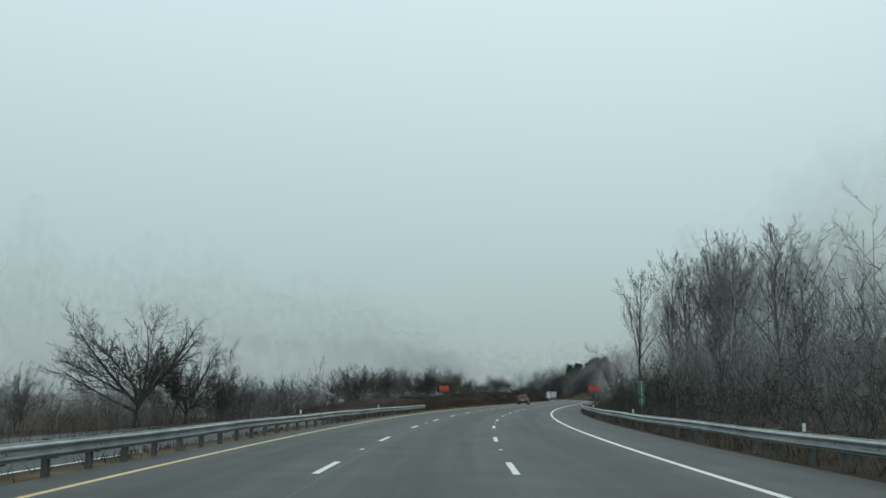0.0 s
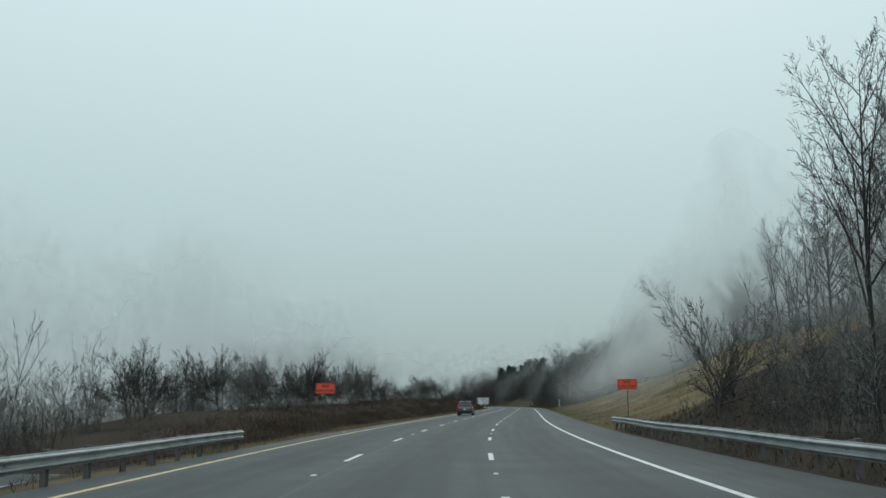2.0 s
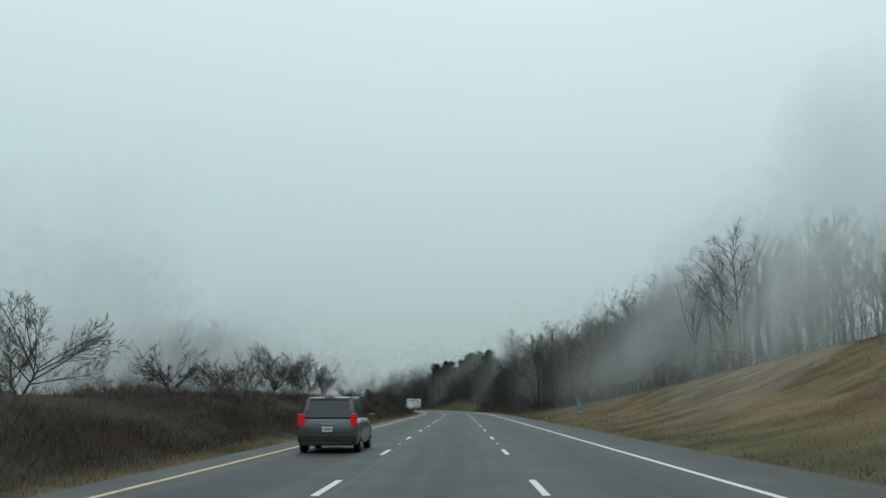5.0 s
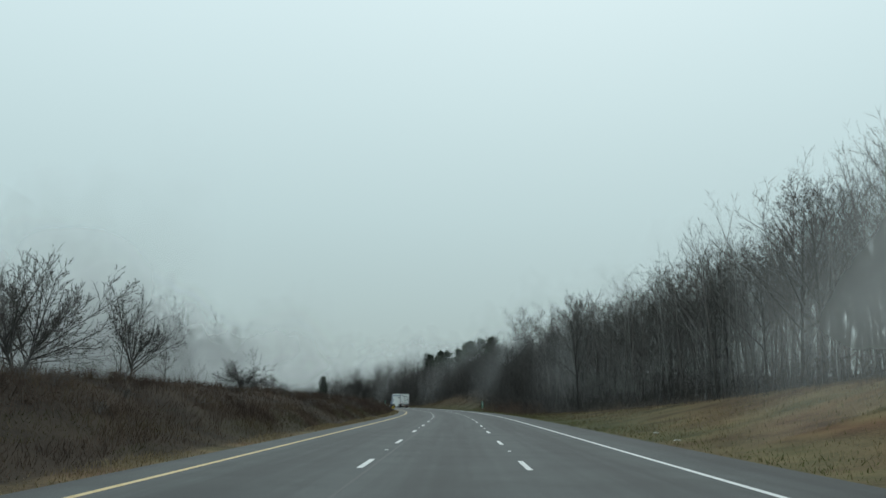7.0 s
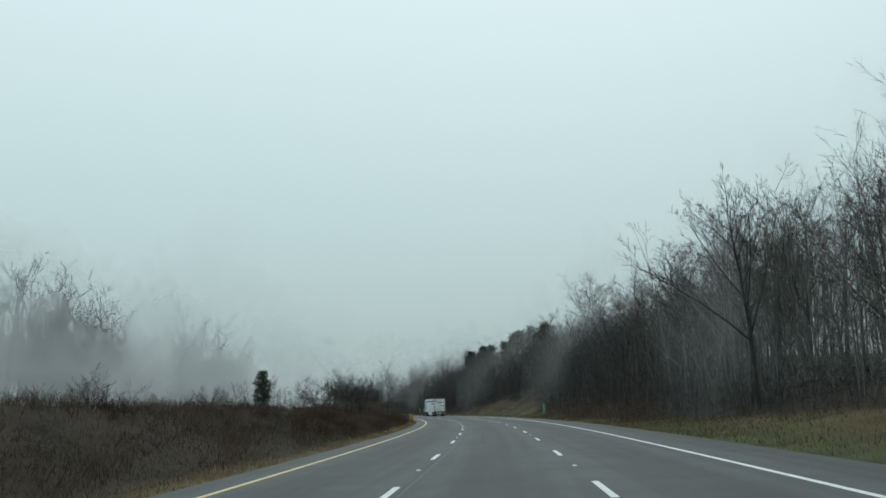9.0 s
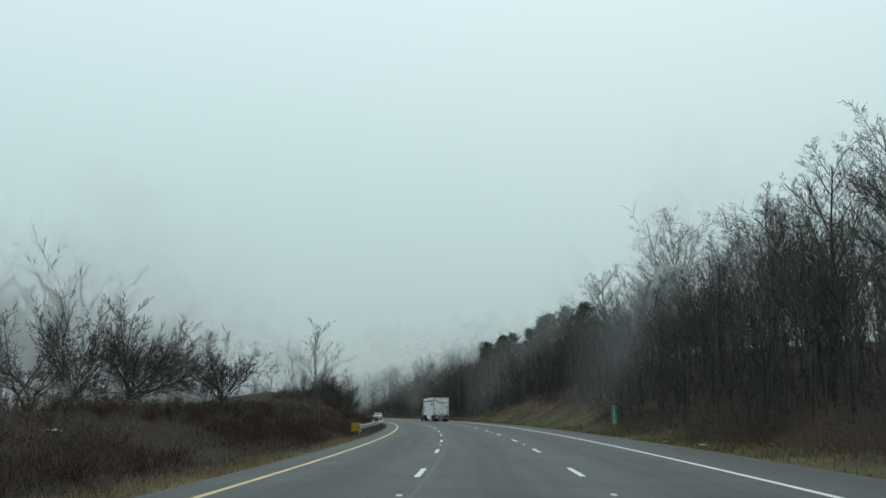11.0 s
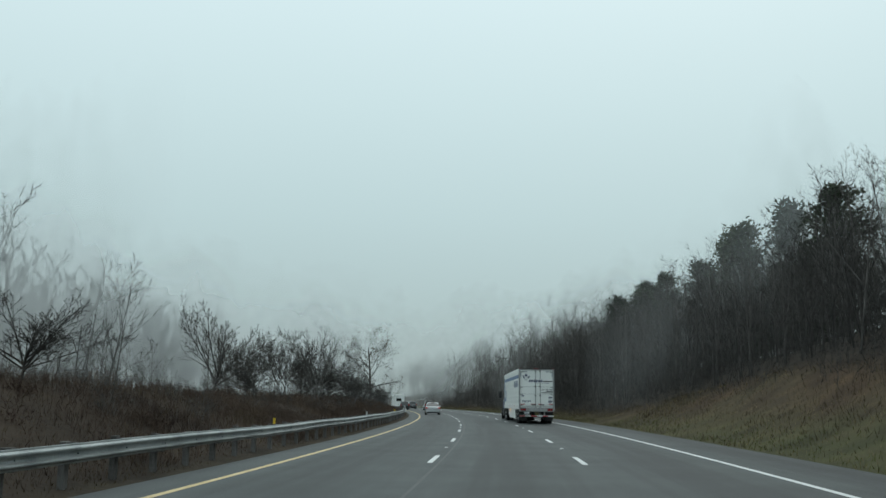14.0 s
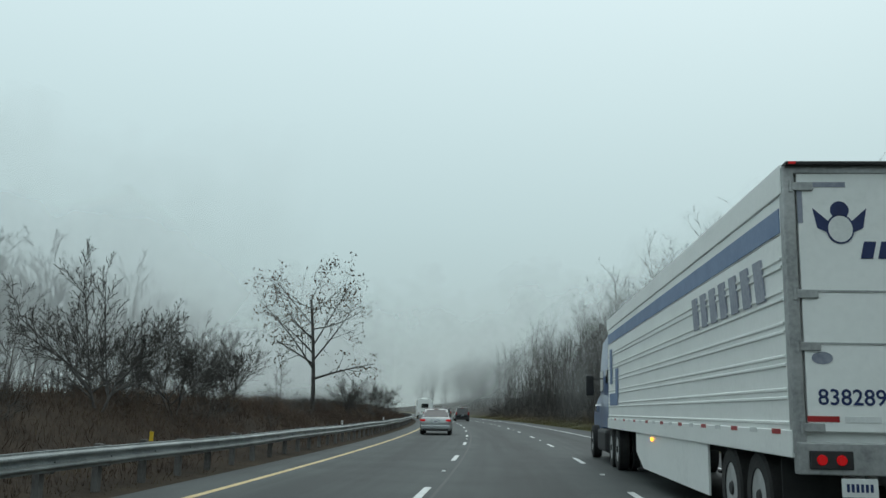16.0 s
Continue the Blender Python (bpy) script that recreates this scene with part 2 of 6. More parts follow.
M_HAZED_TWIG = mat("hazed_twigs", [(0.17, 0.167, 0.161), (0.235, 0.231, 0.223), (0.30, 0.295, 0.286)], rough=0.95, scale=1.5, fine=20, bump=0, random=0.3, spec=0.1)
M_BRUSH = mat("brush_stems", [(0.040, 0.029, 0.024), (0.080, 0.057, 0.045), (0.140, 0.103, 0.078)], rough=0.95, scale=0.25, fine=6, bump=0, spec=0.1)
M_BRAMBLE = mat("bramble_stems", [(0.022, 0.014, 0.012), (0.046, 0.029, 0.024), (0.085, 0.055, 0.043)], rough=0.95, scale=0.25, fine=6, bump=0, spec=0.1)
M_WEED = mat("dead_weeds", [(0.036, 0.028, 0.018), (0.062, 0.047, 0.029), (0.105, 0.080, 0.048)], rough=0.95, scale=0.3, fine=6, bump=0, spec=0.1)
M_STRAW = mat("dead_straw", [(0.050, 0.038, 0.022), (0.085, 0.064, 0.037), (0.14, 0.108, 0.064)], rough=0.95, scale=0.3, fine=6, bump=0, spec=0.1)
M_OLIVE = mat("olive_grass", [(0.042, 0.040, 0.021), (0.070, 0.064, 0.034), (0.110, 0.096, 0.054)], rough=0.95, scale=0.4, fine=6, bump=0, spec=0.1)
M_DRY_GRASS = mat("dry_grass", [(0.15, 0.116, 0.064), (0.235, 0.185, 0.108), (0.33, 0.27, 0.165)], rough=0.95, scale=0.3, fine=5, bump=0, spec=0.1)
M_GREEN_GRASS = mat("mown_grass", [(0.075, 0.082, 0.032), (0.12, 0.124, 0.052), (0.19, 0.172, 0.082)], rough=0.95, scale=0.4, fine=6, bump=0, spec=0.1)
M_NEEDLE = mat("needles", [(0.026, 0.036, 0.026), (0.050, 0.064, 0.044), (0.085, 0.100, 0.066)], rough=0.9, scale=1.2, fine=14, bump=0, random=0.2, spec=0.2)
M_LEAF = mat("withered_leaves", [(0.050, 0.033, 0.020), (0.085, 0.055, 0.032), (0.14, 0.095, 0.055)], rough=0.9, scale=1.2, fine=14, bump=0, random=0.2, spec=0.2)


def mist_mat(name, thick):
    """Thin drifting mist that scatters the light of the sky: clear over the ground, soft and ragged at its rim."""
    m = bpy.data.materials.new(name)
    m.use_nodes = True
    t = m.node_tree
    t.nodes.clear()
    out = t.nodes.new("ShaderNodeOutputMaterial")
    uv = t.nodes.new("ShaderNodeUVMap")
    uv.uv_map = "rim"
    sep = t.nodes.new("ShaderNodeSeparateXYZ")
    t.links.new(uv.outputs[0], sep.inputs[0])
    co = t.nodes.new("ShaderNodeTexCoord")
    nz = t.nodes.new("ShaderNodeTexNoise")
    nz.inputs["Scale"].default_value, nz.inputs["Detail"].default_value = 0.07, 4
    t.links.new(co.outputs["Object"], nz.inputs["Vector"])

    def math_node(op, a, b, clamp=False):
        n = t.nodes.new("ShaderNodeMath")
        n.operation, n.use_clamp = op, clamp
        for i, v in enumerate((a, b)):
            if isinstance(v, (int, float)):
                n.inputs[i].default_value = v
            else:
                t.links.new(v, n.inputs[i])
        return n.outputs[0]

    ragged = math_node("MULTIPLY", math_node("SUBTRACT", nz.outputs["Fac"], 0.5), 0.9)
    top = math_node("MULTIPLY", math_node("ADD", math_node("SUBTRACT", 0.92, sep.outputs["Y"]), ragged), 1.9, True)
    side = math_node("MULTIPLY", math_node("ADD", sep.outputs["X"], math_node("MULTIPLY", ragged, 0.08)), 7.0, True)
    low = math_node("ADD", math_node("MULTIPLY", math_node("ADD", sep.outputs["Y"], math_node("MULTIPLY", ragged, 0.3)), 2.6, True), 0.10, True)
    soft = math_node("MULTIPLY", math_node("MULTIPLY", math_node("MULTIPLY", top, low), side), thick)
    clear = t.nodes.new("ShaderNodeBsdfTransparent")
    fog, back = t.nodes.new("ShaderNodeBsdfDiffuse"), t.nodes.new("ShaderNodeBsdfTranslucent")
    for n in (fog, back):
        n.inputs["Color"].default_value = (0.93, 0.96, 0.96, 1)
    both, mix = t.nodes.new("ShaderNodeMixShader"), t.nodes.new("ShaderNodeMixShader")
    t.links.new(fog.outputs[0], both.inputs[1])
    t.links.new(back.outputs[0], both.inputs[2])
    t.links.new(soft, mix.inputs[0])
    t.links.new(clear.outputs[0], mix.inputs[1])
    t.links.new(both.outputs[0], mix.inputs[2])
    t.links.new(mix.outputs[0], out.inputs["Surface"])
    return m


M_MIST = mist_mat("drifting_mist", 0.45)
M_LIGHT_MIST = mist_mat("thin_mist", 0.27)
M_THICK_MIST = mist_mat("valley_fog", 0.62)


# ---- building helpers ----
def mesh_object(name, verts, faces, material, parent=None, label=""):
    me = bpy.data.meshes.new(name)
    me.from_pydata(verts, [], faces)
    me.materials.append(material)
    ob = new(name, me)
    if parent:
        ob.parent = parent
    if label:
        tagged(ob, label)
    return ob


def part(name, bm, material, parent=None, label="", smooth=False):
    me = bpy.data.meshes.new(name)
    bmesh.ops.recalc_face_normals(bm, faces=bm.faces)
    if smooth:
        for f in bm.faces:
            f.smooth = True
    bm.to_mesh(me)
    bm.free()
    me.materials.append(material)
    ob = new(name, me)
    if parent:
        ob.parent = parent
    if label:
        tagged(ob, label)
    return ob


def share(name, mesh, parent, m):
    ob = new(name, mesh)
    ob.parent = parent
    ob.matrix_basis = m
    return ob


def thing(name, m, label, category, group="", kind=""):
    ob = new(name)
    ob.matrix_basis = m
    ob.empty_display_size = 0.2
    return tagged(ob, label, category, group, kind)


def box(bm, c, size, bevel=0.0, m=None):
    r = bmesh.ops.create_cube(bm, size=1.0)
    vs = r["verts"]
    bmesh.ops.scale(bm, vec=size, verts=vs)
    if bevel:
        es = list({e for v in vs for e in v.link_edges})
        rb = bmesh.ops.bevel(bm, geom=es, offset=bevel, segments=2, affect="EDGES", profile=0.5)
        vs = list({v for f in rb["faces"] for v in f.verts} | {v for v in vs if v.is_valid})
    if m:
        bmesh.ops.transform(bm, matrix=m, verts=vs)
    bmesh.ops.translate(bm, vec=c, verts=vs)
    return bm


def tube(bm, a, b, r0, r1=None, n=12):
    a, b = Vector(a), Vector(b)
    q = (b - a).to_track_quat("Z", "Y").to_matrix().to_4x4()
    res = bmesh.ops.create_cone(bm, cap_ends=True, segments=n, radius1=r0, radius2=r0 if r1 is None else r1, depth=(b - a).length)
    bmesh.ops.transform(bm, matrix=Matrix.Translation((a + b) / 2) @ q, verts=res["verts"])
    return bm


def loft(bm, rings, closed=True, caps=True):
    vs = [[bm.verts.new(p) for p in r] for r in rings]
    n = len(rings[0])
    for a, b in zip(vs, vs[1:]):
        for i in range(n if closed else n - 1):
            j = (i + 1) % n
            bm.faces.new((a[i], a[j], b[j], b[i]))
    if caps and closed:
        bm.faces.new(vs[0][::-1])
        bm.faces.new(vs[-1])
    return bm


# ---- ground and road ----
def build_ground():
    s = np.concatenate([np.arange(-380, -40, 20), np.arange(-40, 640, 2.5), np.arange(640, 1381, 20)])
    l = np.array([-400, -300, -220, -170, -140, -115, -95, -80, -68, -58, -50, -42, -36, -31, -27, -24, -21.5, -19, -17, -15.5, -14, -13, -12, -11, -10.2, -9.5, -8.9,
                  -8.3, -7.8, -7.3, -6.9, -6.5, -6.3, 8.0, 8.15, 8.6, 9.1, 9.7, 10.4, 11.2, 12, 13, 14, 15, 16, 17.2, 18.5, 20, 21.5, 23, 25, 27, 29, 32, 36, 41, 47, 55,
                  65, 78, 95, 120, 160, 220, 300, 400])
    S, L = np.meshgrid(s, l, indexing="ij")
    X, Y = place(S, L)
    Z = land(S, L)
    rough = 0.03 * np.sin(S * 0.7 + L * 1.3) * np.sin(L * 0.9 - S * 0.31) + 0.08 * np.sin(S * 0.13 + 2.0) * np.sin(L * 0.33 + S * 0.05)
    far = np.clip((np.abs(L - 0.9) - 7.6) / 6, 0, 1)
    Z = Z + rough * far
    ns, nl = S.shape
    verts = np.stack([X, Y, Z], -1).reshape(-1, 3)
    idx = np.arange(ns * nl).reshape(ns, nl)
    faces = np.stack([idx[:-1, :-1], idx[:-1, 1:], idx[1:, 1:], idx[1:, :-1]], -1).reshape(-1, 4)
    # carry the sheet on to the horizon
    rim = np.concatenate([idx[0, :-1], idx[:-1, -1], idx[-1, :0:-1], idx[:0:-1, 0]])
    c = np.array([40.0, 450.0, 0.0])
    outer = (verts[rim] - c) * np.array([9.0, 4.6, 0]) + c
    outer[:, 2] = -6
    k = len(verts)
    m = len(rim)
    ring = [(int(rim[i]), int(k + i), int(k + (i + 1) % m), int(rim[(i + 1) % m])) for i in range(m)]
    allv = np.concatenate([verts, outer])
    me = bpy.data.meshes.new("ground")
    me.from_pydata(allv.tolist(), [], faces.tolist() + ring)
    gl = np.interp(S, GR_S, GR_L)
    dry = np.where(L > 0, smoothstep(S, 104, 114) * smoothstep(gl - L, -1.5, 1.0) * 0.95, 0)
    dry = np.where(L < 0, smoothstep(L, -7.5, -6.7) * 0.75 * (1 - 0.8 * smoothstep(S, 345, 375)), dry)
    green = np.where(L > 0, 0.75 * smoothstep(-L, -13.5, -9.0) * smoothstep(S, 104, 114), 0.15 * smoothstep(L, -7.6, -6.8))
    green = green * (0.7 + 0.3 * np.sin(S * 0.05)) + np.where(L > 0, 0.5 * smoothstep(S, 225, 270) * (1 - smoothstep(S, 370, 390)) * smoothstep(gl - L, -1, 2), 0)
    dry = np.where(L < -27, 0.25, dry)
    green = np.where(L < 0, green + 0.25 * (1 - smoothstep(S, 300, 345)) * smoothstep(-L, 6.8, 7.6) * (1 - smoothstep(-L, 8.6, 10.5)) * (0.5 + 0.5 * np.sin(S * 0.11)), green)
    dry = np.where(L > 0, dry * (1 - 0.4 * smoothstep(S, 200, 330) - 0.25 * smoothstep(S, 350, 375)), dry)
    green = np.where(L > 0, green * (1 - 0.35 * smoothstep(S, 200, 330) + 0.35 * smoothstep(S, 350, 375)), green)
    litter = np.where(L > 0, smoothstep(L - gl, -0.5, 3), 0.9 * smoothstep(-L, 16, 27))
    cover = np.stack([dry, np.clip(green, 0, 1), litter, np.ones_like(dry)], -1).reshape(-1, 4)
    cover = np.concatenate([cover, np.tile([0.25, 0, 0.9, 1], (m, 1))])
    at = me.color_attributes.new("cover", "FLOAT_COLOR", "POINT")
    at.data.foreach_set("color", cover.astype(np.float32).ravel())
    me.materials.append(M_GROUND)
    for p in me.polygons:
        p.use_smooth = True
    return tagged(new("ground", me), "verges, dry grassy slopes and wooded hillsides beside the highway", "ground", kind="structure")


def strip(name, s, lz, material, closed=False, parent=None, label=""):
    """A ribbon along the road: lz is its section as (l, z) pairs."""
    S, L = np.meshgrid(s, [p[0] for p in lz], indexing="ij")
    X, Y = place(S, L)
    Z = np.broadcast_to(np.array([p[1] for p in lz]), S.shape)
    ns, nl = S.shape
    idx = np.arange(ns * nl).reshape(ns, nl)
    faces = np.stack([idx[:-1, :-1], idx[:-1, 1:], idx[1:, 1:], idx[1:, :-1]], -1).reshape(-1, 4)
    ob = mesh_object(name, np.stack([X, Y, Z], -1).reshape(-1, 3).tolist(), faces.tolist(), material, parent, label)
    uv = ob.data.uv_layers.new(name="lane")
    loops = np.array([lp.vertex_index for lp in ob.data.loops])
    uv.data.foreach_set("uv", np.stack([L.ravel()[loops], S.ravel()[loops]], -1).astype(np.float32).ravel())
    return ob


ground = build_ground()
S_ROAD = np.arange(-380, 1381, 2.0)
road = strip("road", S_ROAD, [(-6.55, -0.12), (-6.42, -0.015), (-5.2, 0), (-1.8, 0), (1.8, 0), (5.4, 0), (7.9, -0.01), (8.12, -0.12)], M_ROAD)
tagged(road, "worn grey three-lane asphalt highway with paved shoulders", "road", kind="structure")
strip("yellow_edge_line", S_ROAD, [(-5.34, 0.0), (-5.335, 0.004), (-5.205, 0.004), (-5.2, 0.0)], M_YELLOW_PAINT, parent=road, label="worn yellow edge line")
strip("white_edge_line", S_ROAD, [(5.30, 0.0), (5.305, 0.004), (5.445, 0.004), (5.45, 0.0)], M_WHITE_PAINT, parent=road, label="white edge line")
strip("tar_seam", S_ROAD, [(-1.64, 0.0), (-1.635, 0.003), (-1.585, 0.003), (-1.58, 0.0)], M_TAR, parent=road, label="dark tar sealed seam")
far_road = strip("opposite_road", np.arange(-380, 130, 4.0), [(-26, -1.1), (-25.5, -0.98), (-12.6, -0.98), (-12.2, -1.1)], M_ROAD)
tagged(far_road, "opposite carriageway lying lower beyond the rail", "road", kind="structure")
strip("white_edge_line", np.arange(-380, 130, 4.0), [(-13.27, -0.98), (-13.26, -0.975), (-13.12, -0.975), (-13.11, -0.98)], M_WHITE_PAINT, parent=far_road)


# ---- lane markings: dashes and reflectors ----
def build_markings():
    bm = bmesh.new()
    box(bm, (0, 0, 0.002), (0.13, 3.05, 0.008))
    first = part("lane_dash", bm, M_WHITE_PAINT, road, "worn white lane dash")
    first.matrix_basis = on_road(13.85 - 24.384, -1.83)
    bm = bmesh.new()
    box(bm, (0, 0, 0.004), (0.10, 0.24, 0.014), 0.004)
    box(bm, (0, 0, 0.012), (0.09, 0.09, 0.018), 0.006)
    stud = part("reflector", bm, M_WHITE_PAINT, road, "raised pavement reflector")
    stud.matrix_basis = on_road(13.85 - 6.096, -1.83)
    for k in range(-2, 54):
        s = 13.85 + 12.192 * k
        for l in (-1.83, 1.83):
            if not (k == -2 and l < 0):
                share("lane_dash", first.data, road, on_road(s, l))
            if k % 2 and not (k == -1 and l < 0):
                share("reflector", stud.data, road, on_road(s + 6.096, l))


build_markings()


# ---- bare trees ----
def limbs_mesh(name, A, B, ra, rb, sides, material):
    """Tapered tubes from the places A to B."""
    D = B - A
    D /= np.linalg.norm(D, axis=1, keepdims=True) + 1e-9
    up = np.where(np.abs(D[:, 2:3]) > 0.9, np.array([[1.0, 0, 0]]), np.array([[0, 0, 1.0]]))
    U = np.cross(D, up)
    U /= np.linalg.norm(U, axis=1, keepdims=True)
    V = np.cross(D, U)
    ang = np.arange(sides) * 2 * math.pi / sides
    ring = U[:, None] * np.cos(ang)[None, :, None] + V[:, None] * np.sin(ang)[None, :, None]
    low = (A - D * ra[:, None] * 0.6)[:, None] + ring * ra[:, None, None]
    verts = np.concatenate([low, B[:, None] + ring * rb[:, None, None]], 1)
    n, j = len(A), np.arange(sides)
    base = (np.arange(n) * 2 * sides)[:, None]
    faces = np.stack([base + j, base + (j + 1) % sides, base + sides + (j + 1) % sides, base + sides + j], -1).reshape(-1, 4)
    return raw_mesh(name, verts.reshape(-1, 3), faces, material)


def raw_mesh(name, v, f, material):
    k = f.shape[1]
    me = bpy.data.meshes.new(name)
    me.vertices.add(len(v))
    me.vertices.foreach_set("co", v.astype(np.float32).ravel())
    me.loops.add(f.size)
    me.loops.foreach_set("vertex_index", f.astype(np.int32).ravel())
    me.polygons.add(len(f))
    me.polygons.foreach_set("loop_start", np.arange(0, f.size, k, dtype=np.int32))
    me.update(calc_edges=True)
    me.materials.append(material)
    return me


def joined(name, meshes, material):
    bm = bmesh.new()
    for me in meshes:
        bm.from_mesh(me)
        bpy.data.meshes.remove(me)
    me = bpy.data.meshes.new(name)
    bm.to_mesh(me)
    bm.free()
    me.materials.append(material)
    return me


def stems_mesh(name, P, D, r, material):
    """Pointed thin stems from the places P along D."""
    n = len(P)
    L = np.linalg.norm(D, axis=1, keepdims=True)
    U = np.cross(D, np.array([[0.3, 0.2, 1.0]]))
    U /= np.linalg.norm(U, axis=1, keepdims=True) + 1e-9
    V = np.cross(D / L, U)
    ang = np.arange(3) * 2 * math.pi / 3
    ring = P[:, None] + (U[:, None] * np.cos(ang)[None, :, None] + V[:, None] * np.sin(ang)[None, :, None]) * r[:, None, None]
    v = np.concatenate([ring, (P + D)[:, None]], 1).reshape(-1, 3)
    b = (np.arange(n) * 4)[:, None]
    j = np.arange(3)
    f = np.stack([b + j, b + (j + 1) % 3, np.broadcast_to(b + 3, (n, 3))], -1).reshape(-1, 3)
    return raw_mesh(name, v, f, material)


def blades_mesh(name, P, D, r, material, rng):
    """The finest twigs: one narrow tapering blade each."""
    U = np.cross(D, rng.normal(size=D.shape))
    U /= np.linalg.norm(U, axis=1, keepdims=True) + 1e-9
    U *= r[:, None]
    v = np.stack([P - U, P + U, P + D], 1).reshape(-1, 3)
    return raw_mesh(name, v, np.arange(len(v)).reshape(-1, 3), material)


def ribbons_mesh(name, A, B, ra, rb, material, rng):
    """Thin twigs between two places, as narrow tapering strips."""
    ra, rb = ra[:, None], rb[:, None]
    U = np.cross(B - A, rng.normal(size=A.shape))
    U /= np.linalg.norm(U, axis=1, keepdims=True) + 1e-9
    v = np.stack([A - U * ra, A + U * ra, B + U * rb, B - U * rb], 1).reshape(-1, 3)
    return raw_mesh(name, v, np.arange(len(v)).reshape(-1, 4), material)


def fork(P, D, B, R, n, lo, hi, spread, ratio, lift, rng, taper=0.45, thin=0.55):
    """n side branches on every branch: starts, reaches, bends and radii. A branch runs from P as P + D u + B u u."""
    m = len(P)
    u = lo + (hi - lo) * (np.arange(n)[None] + rng.random((m, n))) / n
    length = np.linalg.norm(D, axis=1)[:, None]
    start = P[:, None] + D[:, None] * u[..., None] + B[:, None] * (u * u)[..., None]
    ahead = D[:, None] + 2 * B[:, None] * u[..., None]
    ahead /= np.linalg.norm(ahead, axis=2, keepdims=True) + 1e-9
    side = np.cross(ahead, np.where(np.abs(ahead[..., 2:]) > 0.9, np.array([1.0, 0, 0]), np.array([0, 0, 1.0])))
    side /= np.linalg.norm(side, axis=2, keepdims=True) + 1e-9
    over = np.cross(ahead, side)
    az = (np.arange(n)[None] * 2.4 + rng.random((m, 1)) * 6.3 + rng.normal(0, 0.5, (m, n)))[..., None]
    ang = (spread * rng.uniform(0.55, 1.35, (m, n)))[..., None]
    way = ahead * np.cos(ang) + (side * np.cos(az) + over * np.sin(az)) * np.sin(ang) + np.array([0, 0, lift])
    way /= np.linalg.norm(way, axis=2, keepdims=True)
    reach = (length * ratio * (1 - taper * (u - lo) / (hi - lo + 1e-9)) * rng.uniform(0.65, 1.2, (m, n)))[..., None]
    bend = (np.array([0, 0, lift * 0.35]) + rng.normal(0, 0.10, (m, n, 3))) * reach
    rad = R[:, None] * (1 - 0.72 * u) * thin
    return start.reshape(-1, 3), (way * reach).reshape(-1, 3), bend.reshape(-1, 3), rad.ravel()


def pieces_of(P, D, B, R, k, end=0.28):
    """The branches cut into k straight pieces each: starts, ends and both radii."""
    out = []
    for i in range(k):
        a, b = i / k, (i + 1) / k
        out.append((P + D * a + B * a * a, P + D * b + B * b * b, R * (1 - (1 - end) * a), R * (1 - (1 - end) * b)))
    return [np.concatenate(x) for x in zip(*out)]


# trunk: its share of the height; girth: radius over height; then for each order of branches: count, from and to along the parent, angle, length over the parent's, pull upwards
SPECS = {
    "broad": dict(trunk=0.22, girth=0.020, orders=[(13, 0.45, 1.0, 1.05, 2.5, 0.12), (11, 0.22, 1.0, 0.64, 0.50, 0.09), (9, 0.18, 1.0, 0.64, 0.50, 0.06), (7, 0.15, 1.0, 0.68, 0.52, 0.03)]),
    "shrub": dict(trunk=0.20, girth=0.015, orders=[(12, 0.45, 1.0, 0.90, 2.9, 0.12), (9, 0.20, 1.0, 0.60, 0.50, 0.09), (8, 0.18, 1.0, 0.62, 0.50, 0.08), (6, 0.15, 1.0, 0.68, 0.52, 0.04)]),
    "tall": dict(trunk=0.80, girth=0.0100, orders=[(16, 0.28, 0.99, 0.80, 0.50, 0.26), (9, 0.20, 1.0, 0.62, 0.48, 0.12), (7, 0.20, 1.0, 0.66, 0.50, 0.08), (5, 0.15, 1.0, 0.68, 0.52, 0.04)]),
    "oak": dict(trunk=0.56, girth=0.020, orders=[(14, 0.30, 1.0, 1.15, 0.95, 0.06), (9, 0.22, 1.0, 0.75, 0.48, 0.03), (7, 0.20, 1.0, 0.75, 0.50, 0.02)]),
    "sapling": dict(trunk=0.85, girth=0.0060, orders=[(8, 0.25, 0.97, 0.62, 0.50, 0.30), (5, 0.25, 1.0, 0.55, 0.42, 0.15), (4, 0.2, 1.0, 0.55, 0.5, 0.08)]),
}
TREE_WIDTH = {}
TREE_MESH = {}


